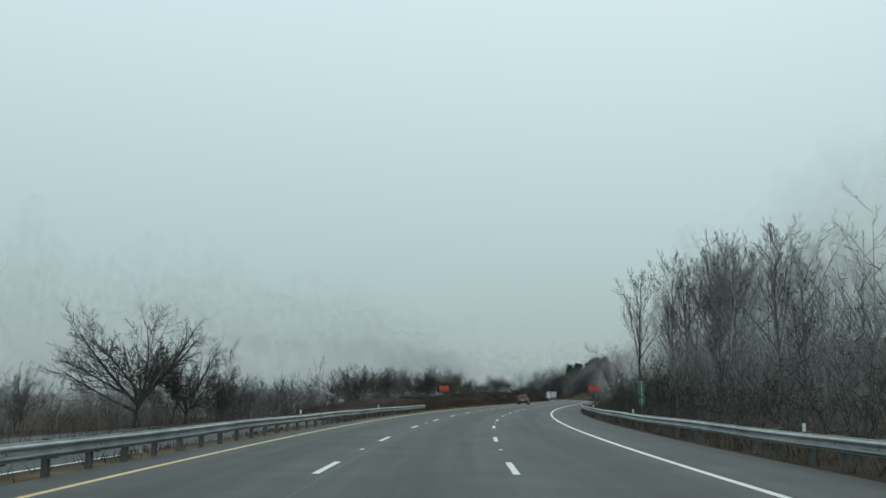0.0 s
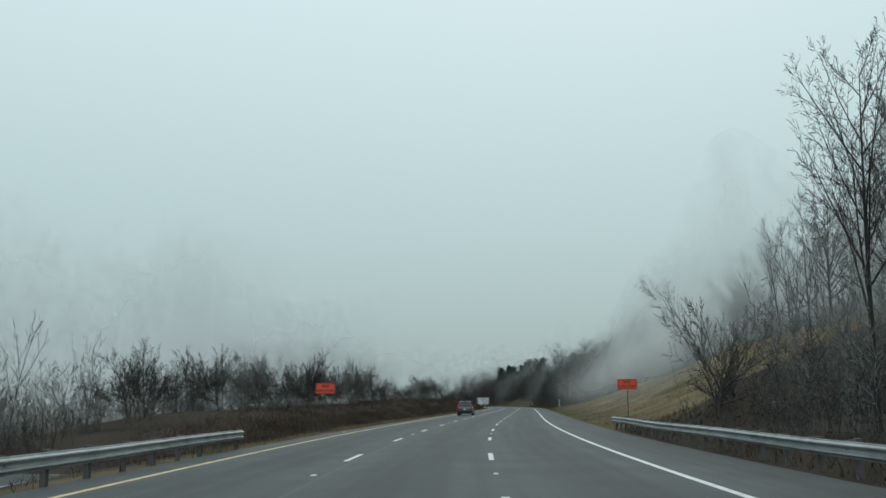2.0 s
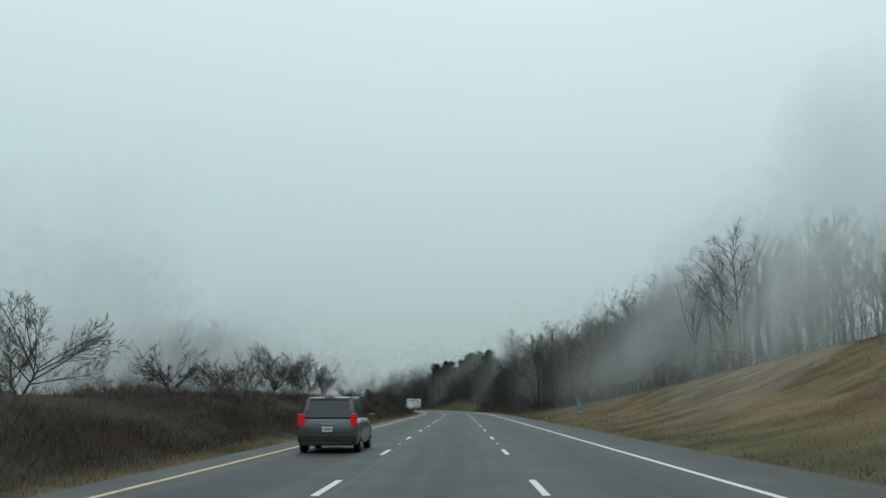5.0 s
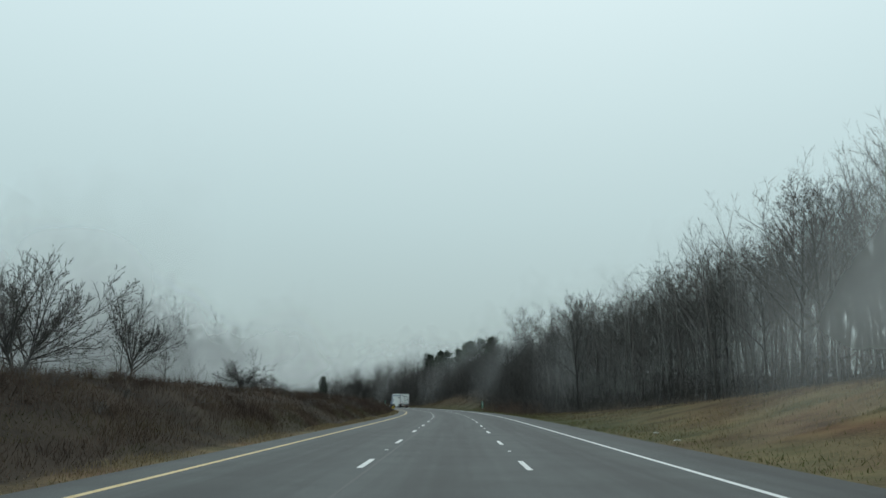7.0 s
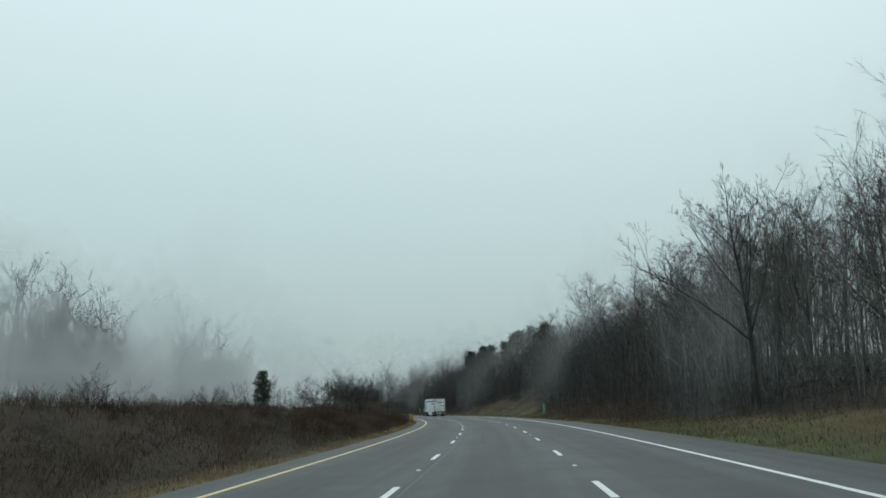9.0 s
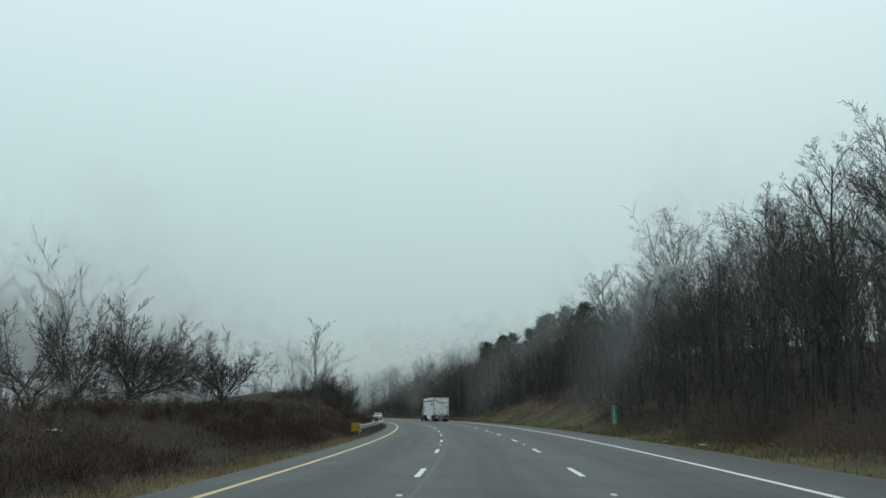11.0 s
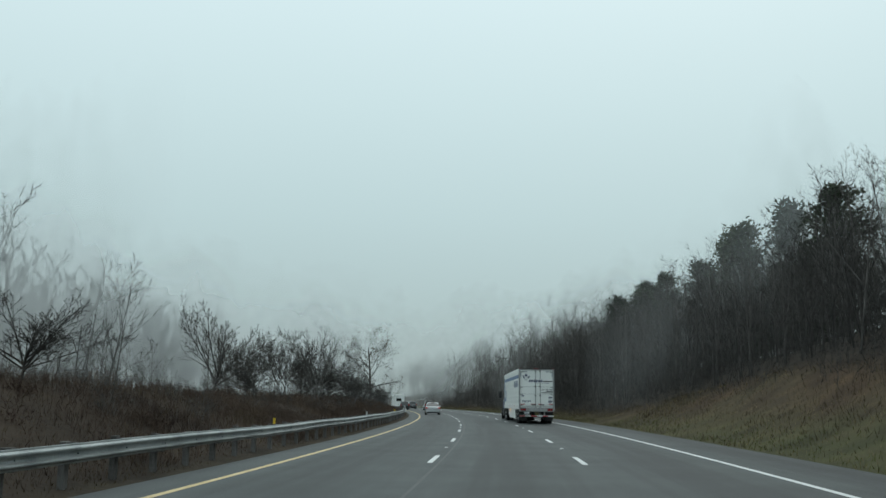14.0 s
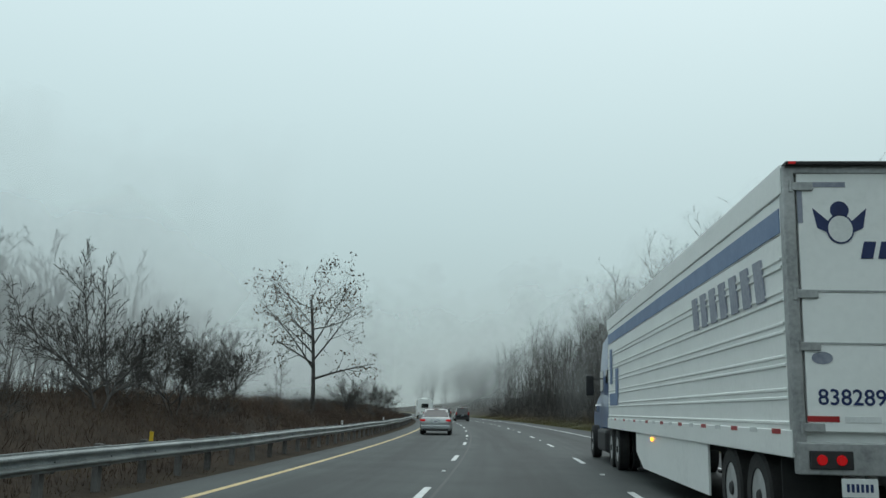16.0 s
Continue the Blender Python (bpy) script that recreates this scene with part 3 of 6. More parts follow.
def tree_meshes(kind, seed, height, pale=False, stems=1, leafy=False):
    key = (kind, seed, pale, stems, leafy)
    if key in TREE_MESH:
        return TREE_MESH[key]
    rng = np.random.default_rng(seed)
    spec = SPECS[kind]
    D = []
    for k in range(stems):
        a = 2 * math.pi * (k + rng.random() * 0.6) / stems
        out = 0.06 * rng.random() if stems == 1 else 0.35 + 0.35 * rng.random()
        D.append(np.array([math.cos(a) * out, math.sin(a) * out, 1.0]) * (1 if stems == 1 else rng.uniform(0.75, 1.1)))
    D = np.array(D) * spec["trunk"] * height
    P = np.zeros_like(D) - [0, 0, 0.03 * height]
    P[1:] += D[1:] * [0.05, 0.05, 0]
    B = rng.normal(0, 0.06, D.shape) * spec["trunk"] * height
    R = np.full(len(D), spec["girth"] * height * (1.0 if stems == 1 else 0.72))
    level = (P, D, B, R)
    wood, thin, tips = [pieces_of(*level, 5, 0.55 if spec["trunk"] < 0.6 else 0.10)], [], None
    last = len(spec["orders"]) - 1
    for i, (n, lo, hi, spread, ratio, lift) in enumerate(spec["orders"]):
        if not i and stems > 1:
            n = max(5, round(1.3 * n / stems))
        level = fork(*level, n, lo, hi, spread, ratio, lift, rng, 0.68 if spec["trunk"] > 0.6 and not i else 0.45)
        if not i and spec["trunk"] < 0.5:
            level = (*level[:3], np.full(len(level[3]), R[0] * 0.62) * rng.uniform(0.7, 1.1, len(level[3])))
        if not i:
            wood.append(pieces_of(*level, 4))
        elif i < last:
            thin.append(pieces_of(*level, 3 if i == 1 else 2))
        else:
            tips = level
    top = max((w[1][:, 2]).max() for w in wood + thin)
    k = height / top
    wood = [np.concatenate(x) for x in zip(*wood)]
    # pale: bark and twigs in the colours lightened for haze
    b_mat, t_mat = (M_HAZED_BARK, M_HAZED_TWIG) if pale else (M_BARK, M_TWIG)
    trunk = limbs_mesh("trunk", wood[0] * k, wood[1] * k, np.maximum(wood[2], 0.006), np.maximum(wood[3], 0.005), 6, b_mat)
    mid = [limbs_mesh("limbs", x[0] * k, x[1] * k, np.maximum(x[2], 0.005), np.maximum(x[3], 0.004), 3, t_mat) for x in thin[:1]]
    mid += [ribbons_mesh("strips", x[0] * k, x[1] * k, np.maximum(x[2], 0.0085), np.maximum(x[3], 0.006), t_mat, rng) for x in thin[1:]]
    tp, td = tips[0] * k, (tips[1] + tips[2]) * k
    mid.append(blades_mesh("tips", tp, td, np.full(len(tp), 0.016 if kind == "broad" else 0.010 if kind == "tall" else 0.0100), t_mat, rng))
    crown = joined("crown", mid, t_mat)
    leaves = None
    if leafy:
        ends = (tp + td)[rng.random(len(tp)) < 0.75]
        ends = np.repeat(ends, 2, 0) + rng.normal(0, 0.10, (len(ends) * 2, 3))
        a, b = rng.normal(size=ends.shape), rng.normal(size=ends.shape)
        a /= np.linalg.norm(a, axis=1, keepdims=True)
        b = np.cross(a, b)
        b /= np.linalg.norm(b, axis=1, keepdims=True)
        sz = rng.uniform(0.07, 0.14, (len(ends), 1))
        v = np.stack([ends - a * sz, ends + b * sz * 0.5 - [0, 0, 0.01], ends + a * sz, ends - b * sz * 0.5 - [0, 0, 0.01]], 1).reshape(-1, 3)
        leaves = raw_mesh("leaves", v, np.arange(len(v)).reshape(-1, 4), M_LEAF)
    TREE_WIDTH[key] = 2.2 * float(np.percentile(np.hypot(tp[:, 0], tp[:, 1]), 90)) / height
    TREE_MESH[key] = (trunk, crown, leaves)
    return TREE_MESH[key]


def tree(s, l, height, kind, seed, label, category="tree", pale=False, stems=1, leafy=False, group="", base=None, turn=0.0, wide=1.0, width=0.0):
    """A bare tree at its place; base is the height of the shared meshes, width that of the crown."""
    base = base or height
    trunk, crown, leaves = tree_meshes(kind, seed, base, pale, stems, leafy)
    k = height / base
    if width:
        wide = width / (height * TREE_WIDTH[(kind, seed, pale, stems, leafy)])
    rnd = random.Random(int(s * 31 + l * 17))
    x, y = place(s, l)
    m = pose(float(x), float(y), float(land(s, l)), 0, 0, turn or rnd.uniform(0, 360))
    ob = thing({"tree": "tree", "shrub": "shrub", "sapling": "sapling"}[category], m, label, category, group)
    sc = Matrix.Diagonal((k * wide * rnd.uniform(0.92, 1.1), k * wide * rnd.uniform(0.92, 1.1), k, 1))
    share("trunk", trunk, ob, sc)
    share("crown", crown, ob, sc)
    if leaves:
        share("leaves", leaves, ob, sc)
    return ob


def conifer_meshes(seed, height):
    key = ("conifer", seed)
    if key in TREE_MESH:
        return TREE_MESH[key]
    rng = np.random.default_rng(seed)
    trunk = [(np.array([0, 0, -0.2]), np.array([0, 0, height * 0.95]), height * 0.016, 0.02)]
    pieces, c, w = [], [], []
    ph = rng.uniform(0, 6.3, 4)
    for _ in range(190):
        u = rng.random() ** 1.15 * 0.95 + 0.03
        a = rng.uniform(0, 2 * math.pi)
        reach = height * 0.20 * (1 - u ** 1.7) ** 0.6 * (1 + 0.22 * math.sin(3 * a + ph[0] + 5 * u) + 0.15 * math.sin(17 * u + ph[1] + a)) + 0.12
        reach *= rng.uniform(0.75, 1.08)
        p = np.array([0, 0, u * height * 0.93])
        d = np.array([math.cos(a), math.sin(a), rng.uniform(0.15, 0.55)])
        pieces.append((p, p + d * reach, 0.03, 0.008))
        m = 26
        t = rng.uniform(0.35, 1.05, m)[:, None]
        cc = p + d * reach * t + rng.normal(0, 0.024 * height, (m, 3))
        c.append(cc)
        w.append(d * 0.6 + rng.normal(0, 0.7, (m, 3)) + [0, 0, 0.25])
    c, w = np.concatenate(c), np.concatenate(w)
    w *= (height / 11) * rng.uniform(0.22, 0.46, (len(w), 1)) / np.linalg.norm(w, axis=1, keepdims=True)
    needles = blades_mesh("needles", c, w, height / 11 * rng.uniform(0.06, 0.12, len(w)), M_NEEDLE, rng)
    boughs = [np.array(x) for x in zip(*pieces)]
    TREE_MESH[key] = (limbs_mesh("trunk", *[np.array(x) for x in zip(*trunk)], 6, M_BARK), limbs_mesh("bough", *boughs, 3, M_BARK), needles)
    return TREE_MESH[key]


def conifer(s, l, height, seed, base, label):
    trunk, boughs, needles = conifer_meshes(seed, base)
    x, y = place(s, l)
    rnd = random.Random(int(s * 7 + l * 3))
    ob = thing("conifer", pose(float(x), float(y), float(land(s, l)), 0, 0, rnd.uniform(0, 360)), label, "conifer", "evergreens among the bare woods")
    k = height / base
    sc = Matrix.Diagonal((k * rnd.uniform(1.0, 1.3), k * rnd.uniform(1.0, 1.3), k, 1))
    share("trunk", trunk, ob, sc)
    share("bough", boughs, ob, sc)
    share("needles", needles, ob, sc)
    return ob


# left of the road: (s, l, height, width of the crown, kind, stems, seed)
LEFT_EARLY = [(77, -27, 10.6, 11.5, "broad", 1, 11), (83, -25.5, 7.6, 7.5, "broad", 1, 12), (80, -21.3, 7.4, 6.0, "shrub", 2, 13), (92, -24, 5.4, 5.5, "shrub", 3, 15), (66, -30, 4.8, 5.0, "shrub", 3, 16),
              (88, -29, 5.8, 6.0, "shrub", 2, 17), (96, -27, 5.4, 5.5, "shrub", 3, 15), (102.9, -20.0, 6.3, 2.6, "sapling", 1, 14), (103.1, -17.1, 5.2, 2.6, "sapling", 2, 31), (108, -25, 5.0, 5.0, "shrub", 3, 16),
              (116.7, -20.2, 5.0, 6.3, "shrub", 3, 15), (126, -23, 5.0, 5.5, "shrub", 2, 17), (146.4, -22.5, 5.2, 7.0, "shrub", 3, 16), (137, -24, 5.2, 6.0, "shrub", 2, 13), (122.4, -12.8, 3.2, 3.6, "shrub", 3, 15),
              (129, -16, 4.4, 4.6, "shrub", 2, 17), (119, -15.5, 4.2, 4.6, "shrub", 2, 21), (125.5, -18.5, 4.8, 5.4, "shrub", 2, 42), (112, -17.5, 4.2, 4.6, "shrub", 3, 16), (139, -20, 5.0, 5.8, "shrub", 2, 41), (132.5, -14.2, 3.8, 4.4, "shrub", 2, 22), (134, -18, 4.8, 5.0, "shrub", 3, 16)]
LEFT_BANK = [(141, -13.6, 5.2, 5.8, "shrub", 2, 21), (144.5, -15.0, 5.0, 5.4, "shrub", 2, 13), (137, -14.0, 4.6, 5.0, "shrub", 2, 42), (152.5, -14.8, 5.2, 5.0, "shrub", 2, 22), (149.7, -13.3, 4.7, 4.4, "shrub", 2, 41), (155.9, -12.9, 5.6, 3.8, "shrub", 1, 42), (158.8, -12.3, 4.0, 3.6, "shrub", 2, 13), (161.2, -11.6, 3.3, 3.4, "shrub", 3, 17),
             (178.6, -16.4, 5.6, 6.4, "shrub", 2, 22), (170, -17, 4.4, 5.0, "shrub", 3, 16), (187, -13.2, 3.4, 4.4, "shrub", 3, 15), (193.1, -11.2, 3.5, 4.4, "shrub", 2, 41), (198, -14.0, 3.2, 4.0, "shrub", 3, 17),
             (214.5, -14.0, 5.2, 5.6, "shrub", 1, 21), (229, -14.0, 5.6, 6.2, "shrub", 2, 42), (232, -15.4, 4.8, 5.2, "shrub", 2, 13), (239.4, -14.0, 5.4, 4.2, "shrub", 1, 41), (251.2, -12.0, 2.5, 3.2, "shrub", 3, 15),
             (262, -14.5, 3.2, 4.4, "shrub", 2, 22), (267, -14.6, 3.4, 1.6, "sapling", 1, 14), (274, -15.0, 2.6, 3.0, "shrub", 3, 17), (292, -17, 2.3, 2.8, "shrub", 3, 16), (306, -16, 2.2, 2.6, "shrub", 3, 15)]
LEFT_RAIL = [(341, -13.0, 4.7, 7.4, "shrub", 2, 21), (338, -14.8, 3.9, 4.8, "shrub", 3, 15), (352, -12.2, 4.3, 4.8, "shrub", 1, 22), (335, -12.2, 4.0, 5.2, "shrub", 2, 41), (346.5, -14.2, 4.4, 5.2, "shrub", 2, 42), (356, -13.6, 3.6, 4.0, "shrub", 3, 17), (361, -11.0, 4.0, 2.4, "sapling", 3, 31),
             (367.5, -9.6, 6.3, 3.4, "sapling", 1, 32), (370, -10.3, 6.8, 3.6, "sapling", 1, 31), (376, -12.0, 3.8, 2.4, "sapling", 3, 32), (384, -13.4, 4.4, 2.4, "sapling", 3, 31), (387.5, -12.0, 4.8, 2.2, "sapling", 2, 32), (390, -13.0, 4.6, 2.4, "sapling", 3, 14),
             (395, -14.0, 3.8, 2.6, "sapling", 3, 32), (402, -13.0, 4.8, 5.0, "shrub", 2, 42), (404, -14.6, 4.6, 4.4, "shrub", 3, 15), (400, -12.4, 4.0, 4.0, "shrub", 3, 17), (406.5, -13.4, 3.8, 4.2, "shrub", 3, 16), (408, -11.0, 4.3, 1.4, "sapling", 1, 14)]
LEFT_LATE = [(416.1, -12.7, 3.4, 4.2, "shrub", 1, 41), (436.4, -13.6, 5.0, 4.8, "shrub", 1, 21), (440.4, -12.5, 4.1, 4.4, "shrub", 2, 22), (444, -13.8, 4.2, 3.8, "shrub", 2, 13), (455.8, -11.8, 5.6, 5.4, "shrub", 2, 41),
             (451, -13.2, 5.2, 4.8, "shrub", 2, 42), (461, -12.4, 6.0, 6.6, "shrub", 2, 22), (465.5, -14.4, 5.6, 6.0, "shrub", 2, 13), (472.7, -10.9, 4.6, 5.2, "shrub", 2, 21), (477.5, -10.6, 3.8, 4.2, "shrub", 3, 15), (484, -12.2, 4.0, 4.4, "shrub", 2, 22), (491, -12.6, 3.9, 4.2, "shrub", 3, 17),
             (512, -9.8, 3.0, 3.4, "shrub", 3, 16), (522, -11, 3.2, 3.8, "shrub", 3, 15), (536, -10.6, 3.4, 4.0, "shrub", 2, 41), (552, -10.4, 3.6, 4.2, "shrub", 2, 42), (570, -10.4, 3.8, 4.4, "shrub", 3, 15)]
for row in (LEFT_EARLY, LEFT_BANK, LEFT_RAIL, LEFT_LATE):
    for s, l, h, w, kind, stems, seed in row:
        if kind == "shrub":
            h -= max(0.0, min(0.9, float(land(s, l)) - 1.15))
        lab = {"broad": "leafless spreading tree with a wide round crown", "shrub": "leafless many-stemmed dark tree on the brushy bank", "sapling": "thin leafless sapling standing in the brush"}[kind]
        if stems <= 2 and kind == "shrub":
            lab = "leafless dark tree with a rounded fan of fine twigs"
        tree(s, l, h, kind, seed, lab, "sapling" if kind == "sapling" else "tree", stems=stems, base={"broad": 9.0, "shrub": 5.0, "sapling": 5.0}[kind], group="bare trees on the bank", width=w)
tree(505, -11.2, 9.6, "oak", 51, "roadside oak still holding sparse withered brown leaves", "tree", leafy=True, width=8.2)
conifer(320, -16.2, 3.2, 61, 3.2, "small dark cedar standing on the brushy bank")

# right of the road: the edge of the woods
rng = random.Random(5)
tree(101.3, 11.3, 6.4, "shrub", 22, "leafless small tree spreading at the rail's end", "tree", stems=2, base=5.0, width=5.8)
S_WOOD = 29.0
while S_WOOD < 560:
    s = S_WOOD
    gl = float(np.interp(s, GR_S, GR_L))
    if s < 106:
        l, h = rng.choice((rng.uniform(13, 16), rng.uniform(16, 24), rng.uniform(17, 26))), rng.uniform(0.85, 1.1) * (7.5 + max(0, s - 22) * 0.10)
        if l < 15:
            h = rng.uniform(6, 8.5)
        S_WOOD += rng.uniform(4.0, 6.4)
    elif s < 215:
        l, h = gl + rng.uniform(3, 16), rng.uniform(10, 15)
        S_WOOD += rng.uniform(6.0, 9.0)
    elif s < 320:
        l, h = gl + rng.uniform(1.5, 9), rng.uniform(9.5, 14)
        S_WOOD += rng.uniform(4.0, 6.5)
    elif s < 425:
        l, h = gl + rng.uniform(1.5, 15), rng.uniform(9, 14)
        if l < gl + 4:
            h = rng.uniform(6, 10)
        S_WOOD += rng.uniform(3.6, 6.0)
    else:
        l = gl + rng.uniform(1.5, 21)
        h = rng.uniform(5, 7.5) if l < gl + 4 else rng.uniform(7, 10)
        S_WOOD += rng.uniform(4.4, 7.0)
    # share of trees with haze painted into their bark, largest on the misty slope
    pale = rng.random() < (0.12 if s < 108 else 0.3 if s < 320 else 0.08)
    tree(s, l, h, "tall", rng.choice((71, 72, 73, 74, 75)), "tall leafless forest tree with bark paled for haze" if pale else "tall leafless dark-barked forest tree", "tree", pale=pale, base=14.0, group="bare trees at the edge of the woods", wide=0.8 if s < 108 else 1.15)
for s, l, h in ((381, 30, 18), (381, 25.4, 15), (404.5, 24.4, 18.5), (409, 18, 14), (366, 28, 17), (290, 34, 16), (280, 22.6, 13.5), (314, 21, 13), (89.3, 13.0, 12.5), (96, 20.8, 15.0), (97.6, 18.3, 14.0), (92.8, 22.3, 14.5)):
    tree(s, l, h, "tall", 70 + int(s) % 6, "tall leafless forest tree with a fine spreading crown", "tree", base=14.0, group="bare trees at the edge of the woods", wide=0.8 if s < 108 else 1.3)
for i, (s, l, h) in enumerate(((474, 33, 12), (480, 31, 12.5), (487.5, 28.9, 12), (494, 30.2, 11.5), (500, 33, 13), (507, 31, 11), (516, 29, 11), (524, 28.2, 10.5), (532, 31, 11.5), (545, 30, 11), (558, 33, 12))):
    conifer(s, l, h * 1.3, 62 + i % 3, 11.0, "dark evergreen rising out of the bare hillside woods")


# ---- mist hanging over the hillside and the valley ----
def mist_bank(s, l0, l1, height, material, slant=0.55, label="thin grey mist drifting between the bare trees"):
    """A slanting sheet of mist from l0, beside the road, outwards to l1, lying on the ground like a spur of the hill."""
    n, k = 26, 12
    u, v = np.meshgrid(np.linspace(0, 1, n), np.linspace(0, 1, k), indexing="ij")
    L = l0 + (l1 - l0) * u
    S = s + slant * np.abs(L - l0) + 3.0 * np.sin(L * 0.16 + s)
    X, Y = place(S, L)
    rise = height * (0.5 + 0.5 * smoothstep(u, 0.0, 0.3)) * (1 + 0.08 * np.sin(L * 0.23 + s * 1.7))
    Z = land(S, L) - 0.6 + v * rise
    idx = np.arange(n * k).reshape(n, k)
    faces = np.stack([idx[:-1, :-1], idx[1:, :-1], idx[1:, 1:], idx[:-1, 1:]], -1).reshape(-1, 4)
    me = raw_mesh("mist_bank", np.stack([X, Y, Z], -1).reshape(-1, 3), faces, material)
    uv = me.uv_layers.new(name="rim")
    rim = np.minimum(u, 1 - u) * abs(l1 - l0) / 60
    uv.data.foreach_set("uv", np.stack([rim.ravel()[faces.ravel()], v.ravel()[faces.ravel()]], -1).astype(np.float32).ravel())
    for p in me.polygons:
        p.use_smooth = True
    return tagged(new("mist_bank", me), label, "mist", kind="stuff")


for s in (66, 106, 146, 186, 226, 306, 386, 466, 546):
    gl = float(np.interp(s, GR_S, GR_L))
    l0 = gl + 3.0 if s < 108 else 8.5
    mist_bank(s, l0, l0 + 60, 22 if 108 < s < 250 else 26, M_THICK_MIST if 108 < s < 250 else M_LIGHT_MIST if 290 < s < 480 else M_MIST)
for s in range(74, 620, 60):
    mist_bank(s, -31.0 if s < 130 else -14.0 if s < 450 else -9.0, -200, 36.0, M_MIST)
mist_bank(20, -70, -330, 13, M_THICK_MIST, 0.9, "grey fog filling the valley beyond the opposite carriageway")
for s in (150, 225):
    mist_bank(s, -42, -270, 44, M_THICK_MIST, 0.2, "grey fog lying in the valley behind the bank")
mist_bank(655, -75, 75, 34, M_THICK_MIST, 0.0, "grey fog hanging over the road far ahead")
mist_bank(640, -9, -220, 30, M_THICK_MIST, -0.1, "grey fog closing the valley ahead")
mist_bank(640, 9, 220, 34, M_THICK_MIST, -0.1, "grey fog over the far hillside")


# ---- deeper woods, brush and grass ----
def woods(name, S, L, H, material, label, seed, twigs=6, branches=5, limbs=10, spread=0.78, reach=0.46, lo=0.24, fine=0.0085):
    """Many trees of the wooded hillside in one mesh: trunk, ascending limbs, branches and fine twigs each."""
    rng = np.random.default_rng(seed)
    x, y = place(S, L)
    P = np.stack([x, y, land(S, L) - 0.2], -1)
    n = len(S)
    D = np.stack([rng.normal(0, 0.06, n), rng.normal(0, 0.06, n), np.full(n, 0.78)], -1) * H[:, None]
    B = rng.normal(0, 0.03, (n, 3)) * H[:, None]
    trunks = (P, D, B, H * 0.0075)
    arms = fork(*trunks, limbs, lo, 0.98, spread, reach, 0.20, rng, 0.68)
    boughs = fork(*arms, branches, 0.2, 1.0, 0.64, 0.50, 0.10, rng)
    tips = fork(*boughs, twigs, 0.15, 1.0, 0.66, 0.55, 0.05, rng)
    me = joined(name, [stems_mesh("stems", P, D + B, trunks[3], material), stems_mesh("arms", arms[0], arms[1] + arms[2], np.maximum(arms[3], 0.012), material),
                       blades_mesh("boughs", boughs[0], boughs[1] + boughs[2], np.full(len(boughs[0]), fine * 1.3), material, rng),
                       blades_mesh("tips", tips[0], tips[1] + tips[2], np.full(len(tips[0]), fine), material, rng)], material)
    return tagged(new(name, me), label, "woods", kind="stuff")


def rows_of_woods(n, s0, s1, l0, l1, h0, h1, seed, power=1.2, left=False):
    rng = np.random.default_rng(seed)
    S = rng.uniform(s0, s1, n)
    L = l0 + (l1 - l0) * rng.random(n) ** power
    L = -L if left else L + np.interp(S, GR_S, GR_L)
    return S, L, rng.uniform(h0, h1, n)


HILL = "hillside_woods"
# woods up to s 325 take twigs greyed to look hazy
woods(HILL, *rows_of_woods(64, 32, 104, 5, 24, 7, 12, 91), M_HALF_HAZED_TWIG, "bare winter woods fading into the mist beside the road", 101)
woods(HILL, *rows_of_woods(150, 108, 225, 2, 26, 9, 15, 92), M_HALF_HAZED_TWIG, "bare winter woods covering the misty hillside", 102, 7)
woods(HILL, *rows_of_woods(270, 212, 325, 2, 24, 10, 16, 97), M_HALF_HAZED_TWIG, "grey bare woods thickening along the slope", 107, 7, 6)
woods(HILL, *rows_of_woods(620, 318, 560, 3, 26, 8.5, 12.5, 93), M_TWIG, "dense grey-brown bare woods covering the steep hillside", 103, 5)
woods(HILL, *rows_of_woods(280, 515, 780, 2, 28, 13, 19, 94), M_TWIG, "distant bare woods where the hillside bends away", 104, 4, 4, fine=0.014)
woods(HILL, *rows_of_woods(170, 322, 440, 1.5, 14, 7, 13, 99), M_TWIG, "dense dark bare trees crowding the steep slope", 109, 7)
woods(HILL, *rows_of_woods(150, 240, 326, 2, 14, 10, 17, 141), M_TWIG, "dense dark bare trees thickening along the slope", 142, 7)
woods(HILL, *rows_of_woods(170, 430, 530, 1, 22, 7, 12.5, 171), M_TWIG, "dense dark bare trees packed on the steep slope", 172, 7)
# crest trees: haze put into the twig colour
woods(HILL, *rows_of_woods(120, 425, 575, 16, 30, 8, 12, 143), M_HALF_HAZED_TWIG, "grey bare trees along the crest of the hill", 144, 6)
woods(HILL, *rows_of_woods(150, 430, 580, 19, 32, 3.5, 6, 147), M_TWIG, "low dark thicket along the crest of the hill", 148, 4, 4, 8, 0.8, 0.5, 0.1, 0.010)
woods(HILL, *rows_of_woods(170, 462, 600, 0.5, 16, 10, 13.5, 181), M_TWIG, "tall dark bare trees crowding down to the shoulder", 182, 5, 5, fine=0.013)
VALLEY = "valley_woods"
woods(VALLEY, *rows_of_woods(480, 318, 640, 40, 96, 17, 27, 95, 0.9, True), M_TWIG, "misty woods climbing the hill across the valley", 105, 6, 4, fine=0.030)
# both far woods are greyed in colour to sit back in haze
woods(VALLEY, *rows_of_woods(240, 70, 330, 22, 50, 3.2, 6.0, 96, 1.0, True), M_HALF_HAZED_TWIG, "low grey woods beyond the opposite carriageway", 106, 5, 4, 8, 0.8, 0.55, 0.1, 0.011)
